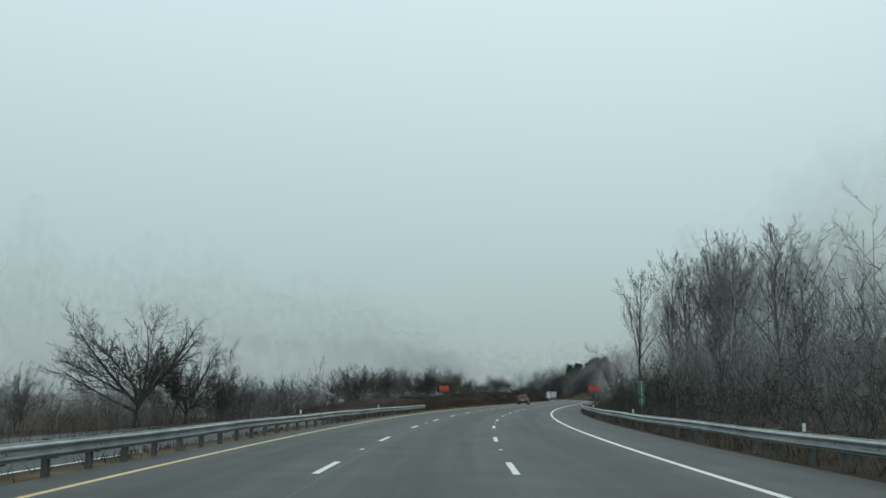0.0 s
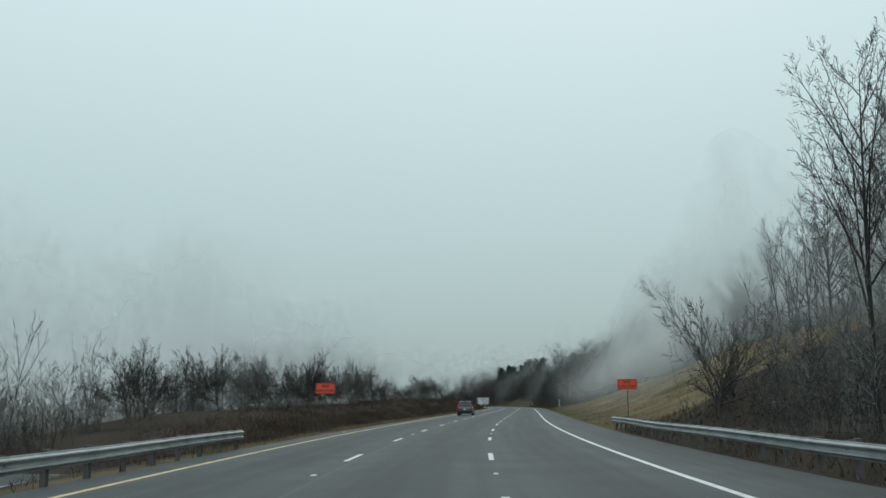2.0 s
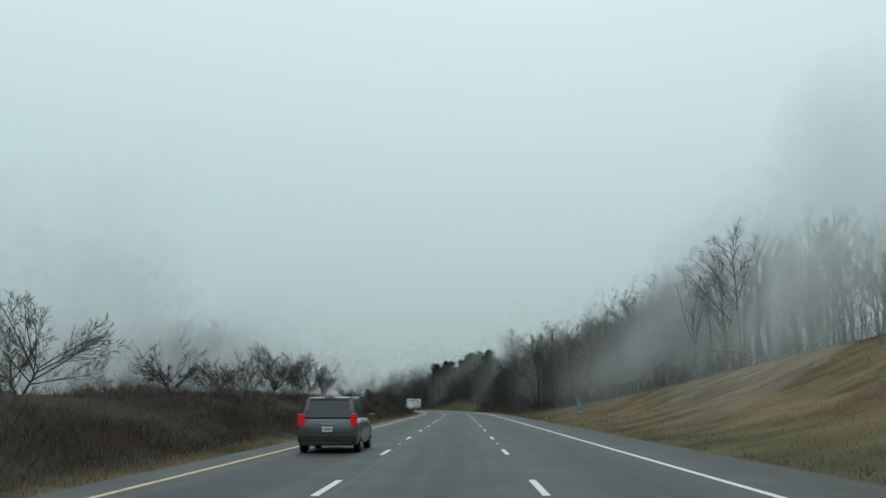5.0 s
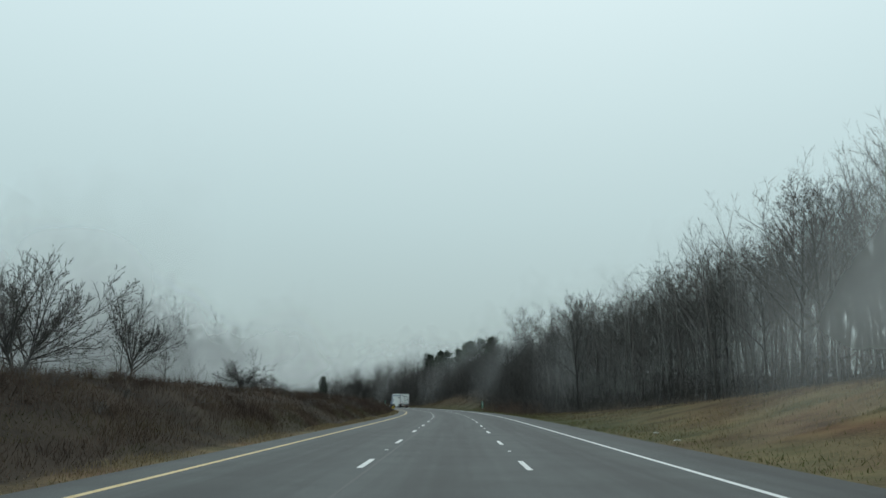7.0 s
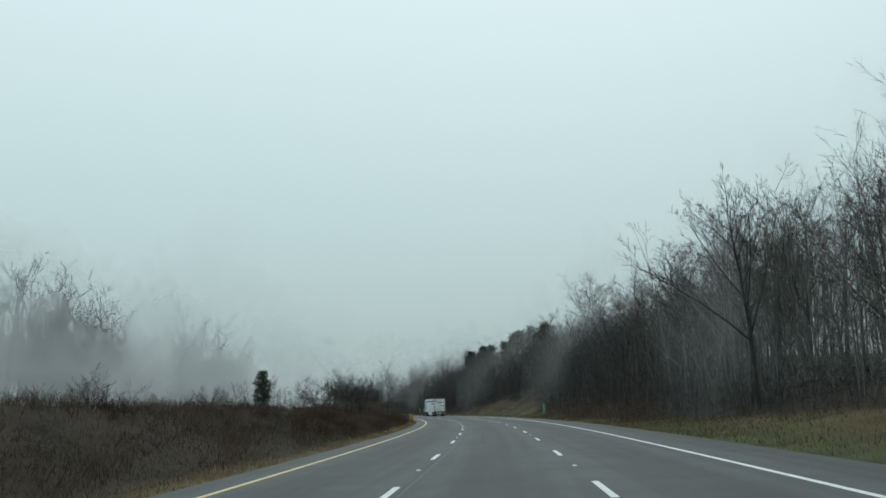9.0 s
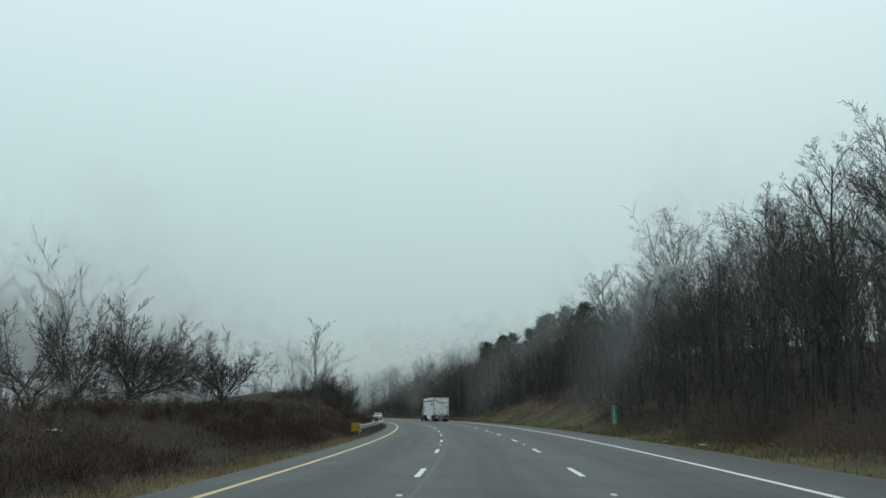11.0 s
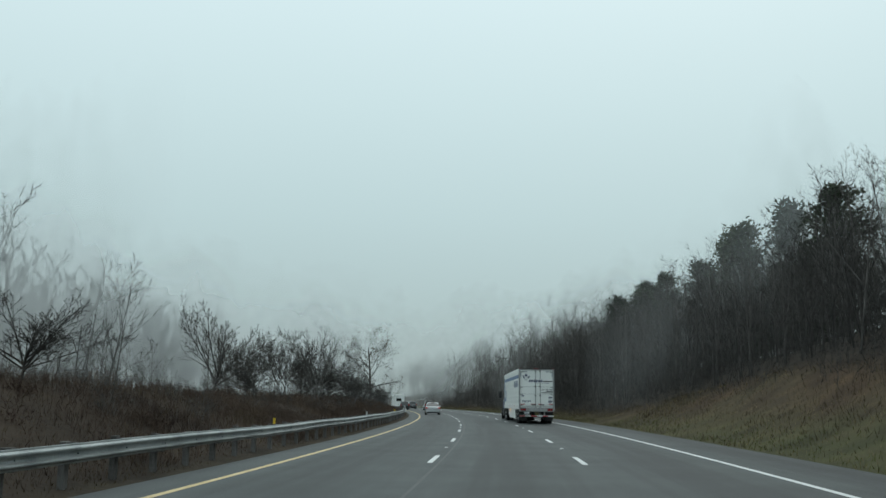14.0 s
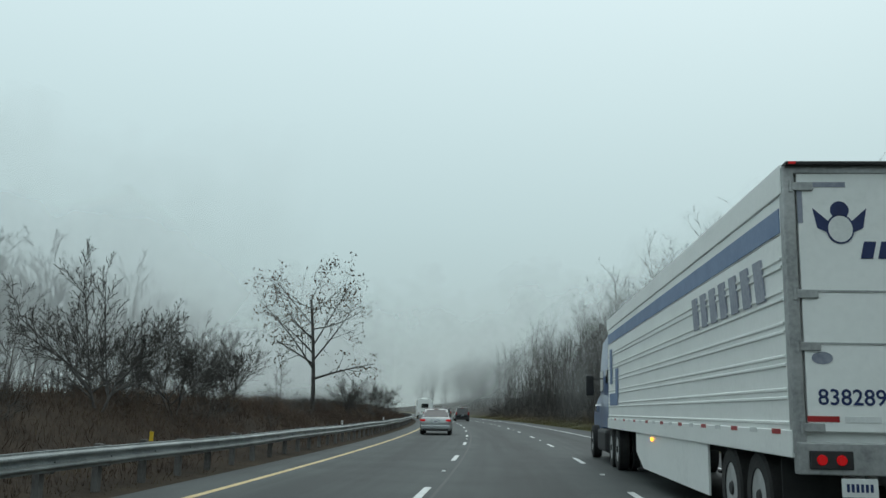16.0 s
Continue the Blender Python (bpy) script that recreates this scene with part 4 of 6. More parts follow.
woods(VALLEY, *rows_of_woods(140, 60, 330, 50, 150, 5, 9, 98, 1.0, True), M_HALF_HAZED_TWIG, "far pale woods lost in the mist", 108, 4, 4, 8, 0.75, 0.5, 0.15, 0.018)
BANK = "bank_woods"
LOW = dict(limbs=9, spread=0.85, reach=0.58, lo=0.06, fine=0.0075)
woods(BANK, *rows_of_woods(56, 66, 108, 20, 31, 2.6, 4.6, 189, 1.0, True), M_TWIG, "dense dark bare thicket beside the opposite carriageway", 190, 6, 6, **LOW)
woods(BANK, *rows_of_woods(60, 428, 512, 13, 24, 3.0, 5.2, 183, 1.0, True), M_TWIG, "dense dark bare thicket behind the rail-side trees", 184, 6, 6, **LOW)
woods(BANK, *rows_of_woods(16, 96, 112, 15, 21, 1.6, 2.4, 185, 1.0, True), M_TWIG, "low dark thicket behind the rail", 186, 7, 6, **LOW)
woods(BANK, *rows_of_woods(14, 372, 428, 13, 20, 2.2, 3.4, 187, 1.0, True), M_TWIG, "low dark bare thicket behind the rail", 188, 6, 6, **LOW)
# thicket with haze in its twig colour
woods(BANK, *rows_of_woods(70, 62, 125, 24, 46, 3.4, 6.0, 149, 1.0, True), M_HALF_HAZED_TWIG, "soft grey thicket beyond the opposite carriageway", 150, 6, 6, **LOW)
woods(BANK, *rows_of_woods(46, 82, 132, 17, 31, 3.6, 5.6, 118, 1.0, True), M_TWIG, "dense dark bare thicket beyond the rail", 119, 7, 6, **LOW)
woods(BANK, *rows_of_woods(24, 316, 366, 14, 21, 2.4, 3.6, 112, 1.0, True), M_TWIG, "dense dark bare thicket on top of the bank", 122, 7, 6, **LOW)
woods(BANK, *rows_of_woods(16, 208, 246, 14, 19, 2.6, 4.0, 114, 1.0, True), M_TWIG, "dense dark bare thicket on top of the bank", 124, 7, 6, **LOW)
woods(BANK, *rows_of_woods(30, 118, 176, 14, 20, 3.0, 4.4, 116, 1.0, True), M_TWIG, "dense dark bare thicket on top of the bank", 126, 7, 6, **LOW)
# greyed twigs again stand in for haze
woods(BANK, *rows_of_woods(60, 84, 200, 18, 28, 3.0, 4.6, 115, 1.0, True), M_HALF_HAZED_TWIG, "soft grey thicket beyond the bank", 125, 6, 6, **LOW)


def thicket(name, S, L, height, material, label, twigs=5, seed=1, r0=0.010, category="brush", reach=0.32, fine=0.0):
    """Stems with side twigs at the places given; height for each."""
    rng = np.random.default_rng(seed)
    x, y = place(S, L)
    P = np.stack([x, y, land(S, L) - 0.05], -1)
    lean = min(0.28, reach)
    D = np.stack([*np.clip(rng.normal(0, lean, (2, len(S))), -1.3 * lean, 1.3 * lean), np.ones(len(S))], -1) * height[:, None]
    allP, allD, allr = [P], [D], [np.full(len(S), r0)]
    for k in range(twigs):
        u = rng.uniform(0.2, 0.95, (len(S), 1))
        allP.append(P + D * u)
        allD.append((D * 0.25 + np.clip(rng.normal(0, reach, D.shape), -1.2 * reach, 1.2 * reach) * height[:, None]) * rng.uniform(0.28, 0.62, (len(S), 1)))
        allr.append(np.full(len(S), fine or r0 * 0.6))
    me = stems_mesh("stems", allP[0], allD[0], allr[0], material)
    if twigs:
        me = joined(name, [me, blades_mesh("tips", np.concatenate(allP[1:]), np.concatenate(allD[1:]), np.concatenate(allr[1:]), material, rng)], material)
    return tagged(new(name, me), label, category, kind="stuff")


def clumped(n, s0, s1, lo, hi, seed, keep, floor=0.12):
    """Places along the verge, thinned to uneven clumps."""
    rng = np.random.default_rng(seed)
    S = rng.uniform(s0, s1, n)
    L = rng.uniform(lo, hi, n)
    f = 0.5 + 0.25 * np.sin(S * 0.43 + 1.7 * np.sin(L * 0.8)) + 0.25 * np.sin(S * 0.17 - L * 0.6 + 2 * np.sin(S * 0.071))
    m = rng.random(n) < np.clip(f * keep, floor, 1)
    return S[m], L[m], f[m]


rb = np.random.default_rng(4)
S, L, f = clumped(40000, 96, 570, -14.0, -7.1, 3, 1.3, 0.16)
bed = np.clip((-6.85 - L) / (1.2 + 1.0 * smoothstep(S, 240, 280) * (1 - smoothstep(S, 395, 410))), 0.10, 1) * (1.15 + 0.45 * smoothstep(S, 255, 285) * (1 - smoothstep(S, 402, 415)))
thicket("bank_brush", S, L, np.minimum(bed * (0.10 + 0.85 * f ** 3) * rb.uniform(0.4, 1.3, len(S)), rb.uniform(0.3, 0.85, len(S))) * (1 + 0.5 * smoothstep(S, 290, 320) * (1 - smoothstep(S, 410, 425))), M_BRUSH, "tangled red-brown winter brush on the bank", 7, 5, 0.004, "brush", 0.55, 0.0045)
S, L, f = clumped(15000, 400, 600, -11.5, -7.2, 73, 1.8)
thicket("bank_brush", S, L, rb.uniform(0.25, 0.75, len(S)) * (0.5 + 0.7 * f) * np.clip((-6.9 - L) / 0.9, 0.3, 1), M_BRUSH, "dense dark brush behind the guardrail", 5, 74, 0.004, "brush", 0.55, 0.0045)


def bushes(name, S, L, R, material, label, seed, stems=40, twigs=6):
    """Rounded leafless bushes: stems fanning from the root, with finer twigs."""
    rng = np.random.default_rng(seed)
    x, y = place(S, L)
    P = np.repeat(np.stack([x, y, land(S, L) - 0.05], -1), stems, 0)
    n = len(P)
    R = np.repeat(R, stems)[:, None]
    D = np.stack([rng.normal(0, 0.55, n), rng.normal(0, 0.55, n), rng.uniform(0.45, 1.05, n)], -1)
    D = D / np.linalg.norm(D, axis=1, keepdims=True) * R * rng.uniform(0.5, 1.0, (n, 1))
    P = P + rng.normal(0, 0.12, (n, 3)) * [1, 1, 0] * R
    tp = np.concatenate([P + D * rng.uniform(0.35, 0.95, (n, 1)) for _ in range(twigs)])
    td = np.tile(D, (twigs, 1)) * 0.15 + rng.normal(0, 0.11, (n * twigs, 3)) * np.tile(R, (twigs, 1))
    me = joined(name, [stems_mesh("stems", P, D, np.full(n, 0.005), material), blades_mesh("tips", tp, td, np.full(len(tp), 0.0055), material, rng)], material)
    return tagged(new(name, me), label, "bushes", kind="stuff")


S, L, f = clumped(760, 94, 610, -15.2, -8.4, 61, 1.6)
R = rb.uniform(0.40, 1.0, len(S)) * (0.75 + 0.4 * smoothstep(S, 300, 325) * (1 - smoothstep(S, 402, 415)))
bushes("bank_bushes", S, L, R, M_BRUSH, "rounded red-brown leafless bushes on the bank", 62, 26)
S, L, f = clumped(260, 94, 330, -16, -9.5, 63, 1.6)
bushes("bank_bushes", S, L, rb.uniform(0.4, 0.9, len(S)), M_TWIG, "rounded dark grey leafless bushes on the bank", 64, 30)
S, L, f = clumped(520, 296, 414, -14.5, -8.0, 69, 1.8)
bushes("bank_bushes", S, L, rb.uniform(0.4, 1.0, len(S)), M_BRAMBLE, "red-brown brambles covering the high bank", 70, 30)
S, L, f = clumped(330, 330, 600, -17, -9.2, 67, 1.6)
bushes("bank_bushes", S, L, rb.uniform(0.6, 1.5, len(S)), M_TWIG, "dense dark leafless bushes among the roadside trees", 68, 36)
S, L, f = clumped(150, 80, 215, -27, -16, 65, 1.5)
bushes("bank_bushes", S, L, rb.uniform(1.0, 1.8, len(S)), M_TWIG, "large dark leafless bushes beside the opposite carriageway", 66, 60, 5)


def grass(name, S, L, height, width, material, label, seed, category="grass"):
    rng = np.random.default_rng(seed)
    x, y = place(S, L)
    P = np.stack([x, y, land(S, L) - 0.03], -1)
    n = len(S)
    D = np.stack([rng.normal(0, 0.35, n), rng.normal(0, 0.35, n), np.ones(n)], -1) * height[:, None]
    me = blades_mesh(name, P, D, width, material, rng)
    return tagged(new(name, me), label, category, kind="stuff")


def patchy(S, L, a, b):
    """0 to 1 in uneven patches a few metres across."""
    return 0.5 + 0.5 * np.sin(S * a + 2.2 * np.sin(L * 0.9 + S * 0.05)) * np.sin(S * b + L * 1.1)


S, L, f = clumped(140000, 94, 620, -13.5, -6.75, 23, 1.9, 0.75)
S2, L2, f2 = clumped(90000, 96, 470, -10.2, -6.8, 24, 1.9, 0.8)
S, L, f = np.concatenate([S, S2]), np.concatenate([L, L2]), np.concatenate([f, f2])
bed = np.clip((-6.5 - L) / 1.6, 0.25, 1)
p = patchy(S, L, 0.37, 0.16)
tan = rb.random(len(S)) < 0.75 * p * p + 0.5 * (L > -7.4)
olive = ~tan & (patchy(S, L, 0.23, 0.31) > 0.62) & (L > -10) & (S < 345)
rest = ~tan & ~olive
H = bed * rb.uniform(0.10, 0.42, len(S)) * (0.5 + 0.7 * f)
grass("bank_weeds", S[tan], L[tan], H[tan], rb.uniform(0.006, 0.013, tan.sum()), M_STRAW, "bleached dead grass tufts on the bank", 15, "weeds")
grass("bank_weeds", S[olive], L[olive], H[olive] * 0.6, rb.uniform(0.007, 0.014, olive.sum()), M_OLIVE, "dull olive grass on the lower bank", 16, "weeds")
grass("bank_weeds", S[rest], L[rest], H[rest] * 1.3, rb.uniform(0.006, 0.013, rest.sum()), M_BRUSH, "dark red-brown weeds on the bank", 17, "weeds")
S, L, f = clumped(2600, 20, 112, -34, -16, 8, 1.3)
thicket("bank_brush", S, L, rb.uniform(0.8, 2.6, len(S)), M_BRUSH, "leafless scrub beyond the opposite carriageway", 10, 6, 0.010)
# young growth and undergrowth of the woods
S, L, f = clumped(15000, 26, 700, 0, 1, 41, 1.6)
L = np.interp(S, GR_S, GR_L) + 1.5 + 20 * L ** 1.4
H = rb.uniform(2.5, 6.5, len(S))
early = S < 318
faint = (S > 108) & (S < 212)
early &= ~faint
# haze painted as lighter twigs: palest on the crest, half as pale beside it
thicket("young_woods", S[faint], L[faint], H[faint] * 0.8, M_HAZED_TWIG, "crowded thin young trees on the misty crest, paled for haze", 12, 29, 0.006, "woods", 0.20, 0.010)
thicket("young_woods", S[early], L[early], H[early] * 0.8, M_HALF_HAZED_TWIG, "crowded thin young trees within the woods, greyed for haze", 20, 19, 0.007, "woods", 0.20, 0.015)
late = S >= 318
thicket("young_woods", S[late], L[late], H[late], M_TWIG, "crowded thin leafless young trees within the woods", 20, 18, 0.007, "woods", 0.20, 0.015)
S, L, f = clumped(15000, 8, 640, 0, 9, 11, 1.5)
L = L + np.interp(S, GR_S, GR_L) - 1.6
keep = (S < 108) | (S > 112)
S, L, f = S[keep], L[keep], f[keep]
H = rb.uniform(0.7, 2.8, len(S)) * (0.6 + 0.6 * f)
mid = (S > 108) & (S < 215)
# undergrowth of the hazy stretch is paled in colour like the young trees
thicket("wood_undergrowth", S[mid], L[mid], H[mid] * 0.8, M_HAZED_TWIG, "leafless undergrowth along the edge of the woods, paled for haze", 10, 7, 0.008, "undergrowth", 0.36, 0.011)
thicket("wood_undergrowth", S[~mid], L[~mid], H[~mid], M_TWIG, "dense dark leafless undergrowth along the edge of the woods", 14, 7, 0.009, "undergrowth", 0.36, 0.011)
S, L, f = clumped(5200, 316, 376, 9.2, 13.5, 51, 1.7)
thicket("wood_undergrowth", S, L, np.clip((L - 8.9) / 1.6, 0.25, 1) * rb.uniform(0.4, 1.7, len(S)) * np.clip(np.minimum(S - 314, 378 - S) / 14, 0.3, 1), M_BRUSH, "tangled brown brush reaching down to the shoulder", 7, 52, 0.007, "undergrowth", 0.38)
S, L, f = clumped(5200, 372, 640, 0, 1, 53, 1.7)
gl = np.interp(S, GR_S, GR_L)
L = gl + 0.8 - (gl - 9.6) * L ** 1.6
thicket("slope_weeds", S, L, rb.uniform(0.2, 0.9, len(S)) * (0.5 + 0.7 * f), M_WEED, "dead brown weeds on the cut slope", 6, 54, 0.006, "weeds", 0.35)


rg = np.random.default_rng(31)
S, L, f = clumped(130000, 106, 640, 0, 1, 13, 1.6)
gl = np.interp(S, GR_S, GR_L)
L = 8.15 + (gl - 8.15 + 0.6) * L ** 1.2
dry = rg.random(len(S)) < np.clip((L - 8.3) / 3.0, 0.30, 0.9)
green = ~dry
late = dry & (rg.random(len(S)) < 0.6 * smoothstep(S, 230, 340))
dry &= ~late
grass("slope_grass", S[dry], L[dry], rg.uniform(0.06, 0.22, dry.sum()), rg.uniform(0.008, 0.016, dry.sum()), M_DRY_GRASS, "dry tawny grass on the cut slope", 1)
grass("slope_grass", S[late], L[late], rg.uniform(0.08, 0.30, late.sum()), rg.uniform(0.008, 0.016, late.sum()), M_WEED, "browned rough grass on the cut slope", 6)
grass("verge_grass", S[green], L[green], rg.uniform(0.06, 0.20, green.sum()), rg.uniform(0.010, 0.020, green.sum()), M_GREEN_GRASS, "short green and yellowed verge grass", 2)
S, L, f = clumped(26000, 90, 375, -7.35, -6.45, 17, 1.7)
grass("verge_grass", S, L, rg.uniform(0.08, 0.26, len(S)) * (0.5 + 0.8 * f), rg.uniform(0.007, 0.014, len(S)), M_DRY_GRASS, "bleached grass along the inner shoulder", 3)
S, L, f = clumped(9000, 4, 100, -12, -6.6, 18, 1.5)
grass("verge_grass", S, L, rg.uniform(0.05, 0.3, len(S)), rg.uniform(0.008, 0.018, len(S)), M_WEED, "sparse dead grass below the rail", 4)
S, L, f = clumped(9000, 4, 112, 8.2, 11.5, 19, 1.5)
grass("verge_grass", S, L, rg.uniform(0.05, 0.4, len(S)), rg.uniform(0.008, 0.018, len(S)), M_WEED, "dead weeds below the rail", 5)


# ---- guard rails, signs and small roadside things ----
M_SIGN_ORANGE = mat("fluorescent_orange_sheeting", [(0.86, 0.085, 0.045), (0.95, 0.11, 0.06)], rough=0.45, scale=3, fine=30, bump=0)
M_SIGN_BLACK = mat("black_lettering", [(0.012, 0.012, 0.012), (0.02, 0.02, 0.02)], rough=0.5, bump=0)
M_SIGN_GREEN = mat("green_sheeting", [(0.0, 0.14, 0.085), (0.005, 0.19, 0.115)], rough=0.45, scale=3, fine=30, bump=0)
M_SIGN_WHITE = mat("white_sheeting", [(0.66, 0.68, 0.67), (0.78, 0.80, 0.79)], rough=0.45, scale=3, fine=30, bump=0)
M_SIGN_YELLOW = mat("yellow_sheeting", [(0.62, 0.40, 0.02), (0.74, 0.50, 0.04)], rough=0.45, scale=3, fine=30, bump=0)
M_ALU = mat("bare_aluminium", [(0.40, 0.41, 0.41), (0.52, 0.53, 0.53)], rough=0.45, metal=0.8, bump=0.02)


def lettering(text, size, material, parent, m, align="CENTER", label=""):
    """Flat letters of a given height, standing in the x-z plane of m."""
    cu = bpy.data.curves.new("lettering", "FONT")
    cu.body, cu.size, cu.align_x, cu.align_y, cu.extrude = text, size, align, "CENTER", 0.0015
    cu.resolution_u = 3
    cu.offset = size * 0.010
    tmp = bpy.data.objects.new("lettering", cu)
    scene.collection.objects.link(tmp)
    me = bpy.data.meshes.new_from_object(tmp.evaluated_get(bpy.context.evaluated_depsgraph_get()))
    bpy.data.objects.remove(tmp)
    bpy.data.curves.remove(cu)
    me.materials.clear()
    me.materials.append(material)
    ob = new("lettering", me)
    ob.parent = parent
    ob.matrix_basis = m @ pose(0, 0, 0, 90, 0, 0)
    return tagged(ob, label) if label else ob


def beam_section():
    """Outline of a W-shaped rail, 0.31 high and 0.083 deep; x faces the traffic."""
    prof = [(0.0, 0.155), (0.018, 0.150), (0.022, 0.125), (0.078, 0.095), (0.083, 0.078), (0.078, 0.061), (0.022, 0.030), (0.014, 0.0),
            (0.022, -0.030), (0.078, -0.061), (0.083, -0.078), (0.078, -0.095), (0.022, -0.125), (0.018, -0.150), (0.0, -0.155)]
    return prof + [(x - 0.006, z * 0.985) for x, z in reversed(prof)]


def guardrail(s0, s1, l, face, label, top):
    """face: +1 where the beam faces right, -1 where it faces left."""
    rail = thing("guardrail", pose(0, 0, 0), label, "guardrail")
    sec = beam_section()
    bm = bmesh.new()
    box(bm, (0, 0, top - 0.27), (0.11, 0.15, 0.98), 0.008)
    post = part("post", bm, M_POST, rail, "weathered post")
    post.matrix_basis = on_road(s0, l - face * 0.14, float(land(s0, l)))
    bm = bmesh.new()
    box(bm, (0, 0, top), (0.16, 0.13, 0.34), 0.008)
    block = part("block", bm, M_POST, rail, "spacer block")
    block.matrix_basis = on_road(s0, l - face * 0.02, 0)
    bm = bmesh.new()
    tube(bm, (0, 0, top), (face * 0.105, 0, top), 0.016, n=8)
    bolt = part("bolt", bm, M_STEEL, rail)
    bolt.matrix_basis = on_road(s0, l + face * 0.0, 0)
    n = int((s1 - s0) / 1.905)
    for i in range(1, n + 1):
        s = s0 + 1.905 * i
        g = max(-0.12, float(land(s, l)))
        lean = 1.2 * math.sin(i * 2.3)
        share("post", post.data, rail, on_road(s, l - face * 0.14, g + 0.02 * math.sin(i * 1.7)) @ pose(0, 0, 0, lean, lean * 0.6, 0))
        share("block", block.data, rail, on_road(s, l - face * 0.02, 0))
        share("bolt", bolt.data, rail, on_road(s, l, 0))
    for i in range(0, n, 2):
        a = s0 + 1.905 * i - 0.15
        rings = []
        for s in (a, a + 1.3, a + 2.6, a + 3.95):
            dz = 0.012 * math.sin(s * 0.37) + (0.004 if s > a else 0.0)
            h = float(heading(s))
            pts = []
            for x, z in sec:
                px, py = place(s, l + face * (0.06 + x + (0.003 if s == a else 0)))
                pts.append((float(px), float(py), top + z + dz))
            rings.append(pts)
        bm = bmesh.new()
        loft(bm, rings)
        part("beam", bm, M_STEEL, rail)
    return rail


guardrail(-14, 94, -6.45, 1, "galvanised steel guard rail on dark posts beside the inner shoulder", 0.455)
guardrail(-14, 112, 8.25, -1, "galvanised steel guard rail on dark posts beside the outer shoulder", 0.495)
guardrail(365.2, 640, -6.95, 1, "galvanised steel guard rail curving along the inner shoulder", 0.555)


def road_work_sign(s, l, height, turn):
    sg = thing("road_work_sign", spot(s, l, 0, turn), "orange end of road work sign on a thin post", "road sign", "temporary road work signs")
    bm = bmesh.new()
    box(bm, (0, 0.0, height), (1.12, 0.012, 0.60), 0.004)
    plate = part("panel", bm, M_SIGN_ORANGE, sg, "fluorescent orange panel")
    bm = bmesh.new()
    for c, sz in (((0, -0.008, height + 0.265), (1.06, 0.004, 0.018)), ((0, -0.008, height - 0.265), (1.06, 0.004, 0.018)),
                  ((0.522, -0.008, height), (0.018, 0.004, 0.512)), ((-0.522, -0.008, height), (0.018, 0.004, 0.512))):
        box(bm, c, sz)
    part("border", bm, M_SIGN_BLACK, plate)
    lettering("END", 0.20, M_SIGN_BLACK, plate, pose(0, -0.0085, height + 0.125))
    lettering("ROAD WORK", 0.152, M_SIGN_BLACK, plate, pose(0, -0.0085, height - 0.135))
    bm = bmesh.new()
    box(bm, (0, 0.03, (height + 0.34) / 2 - 0.15), (0.055, 0.035, height + 0.64), 0.006)
    part("post", bm, M_POST, sg)
    bm = bmesh.new()
    for z in (height + 0.2, height - 0.2):
        tube(bm, (0, -0.012, z), (0, 0.05, z), 0.014, n=8)
    part("bolts", bm, M_ALU, sg)
    return sg


road_work_sign(114.2, -7.75, 2.30, 3)
road_work_sign(116.0, 9.55, 2.25, -4)


def mile_marker(s, l, digits, height):
    sg = thing("mile_marker", spot(s, l, 0, -3), "narrow green mile marker with white digits", "mile marker", "mile markers along the shoulder")
    bm = bmesh.new()
    box(bm, (0, 0, height), (0.31, 0.006, 1.22), 0.02)
    plate = part("panel", bm, M_SIGN_GREEN, sg, "green reflective panel")
    bm = bmesh.new()
    for c, sz in (((0, -0.005, height + 0.585), (0.25, 0.003, 0.012)), ((0, -0.005, height - 0.585), (0.25, 0.003, 0.012)),
                  ((0.135, -0.005, height), (0.012, 0.003, 1.16)), ((-0.135, -0.005, height), (0.012, 0.003, 1.16)), ((0, -0.005, height - 0.29), (0.22, 0.003, 0.016))):
        box(bm, c, sz)
    part("border", bm, M_SIGN_WHITE, plate)
    for i, ch in enumerate(digits):
        lettering(ch, 0.30, M_SIGN_WHITE, plate, pose(0, -0.006, height + (0.43, 0.17, -0.09, -0.45)[i]))
    bm = bmesh.new()
    box(bm, (0, 0.025, height / 2), (0.05, 0.03, height + 0.9), 0.005)
    part("post", bm, M_STEEL, sg)
    return sg


mile_marker(56.4, 9.5, "1259", 1.55)
mile_marker(209.6, 8.9, "1258", 1.35)
mile_marker(370.4, 9.8, "1257", 1.05)
mile_marker(532, 10.2, "1256", 1.30)


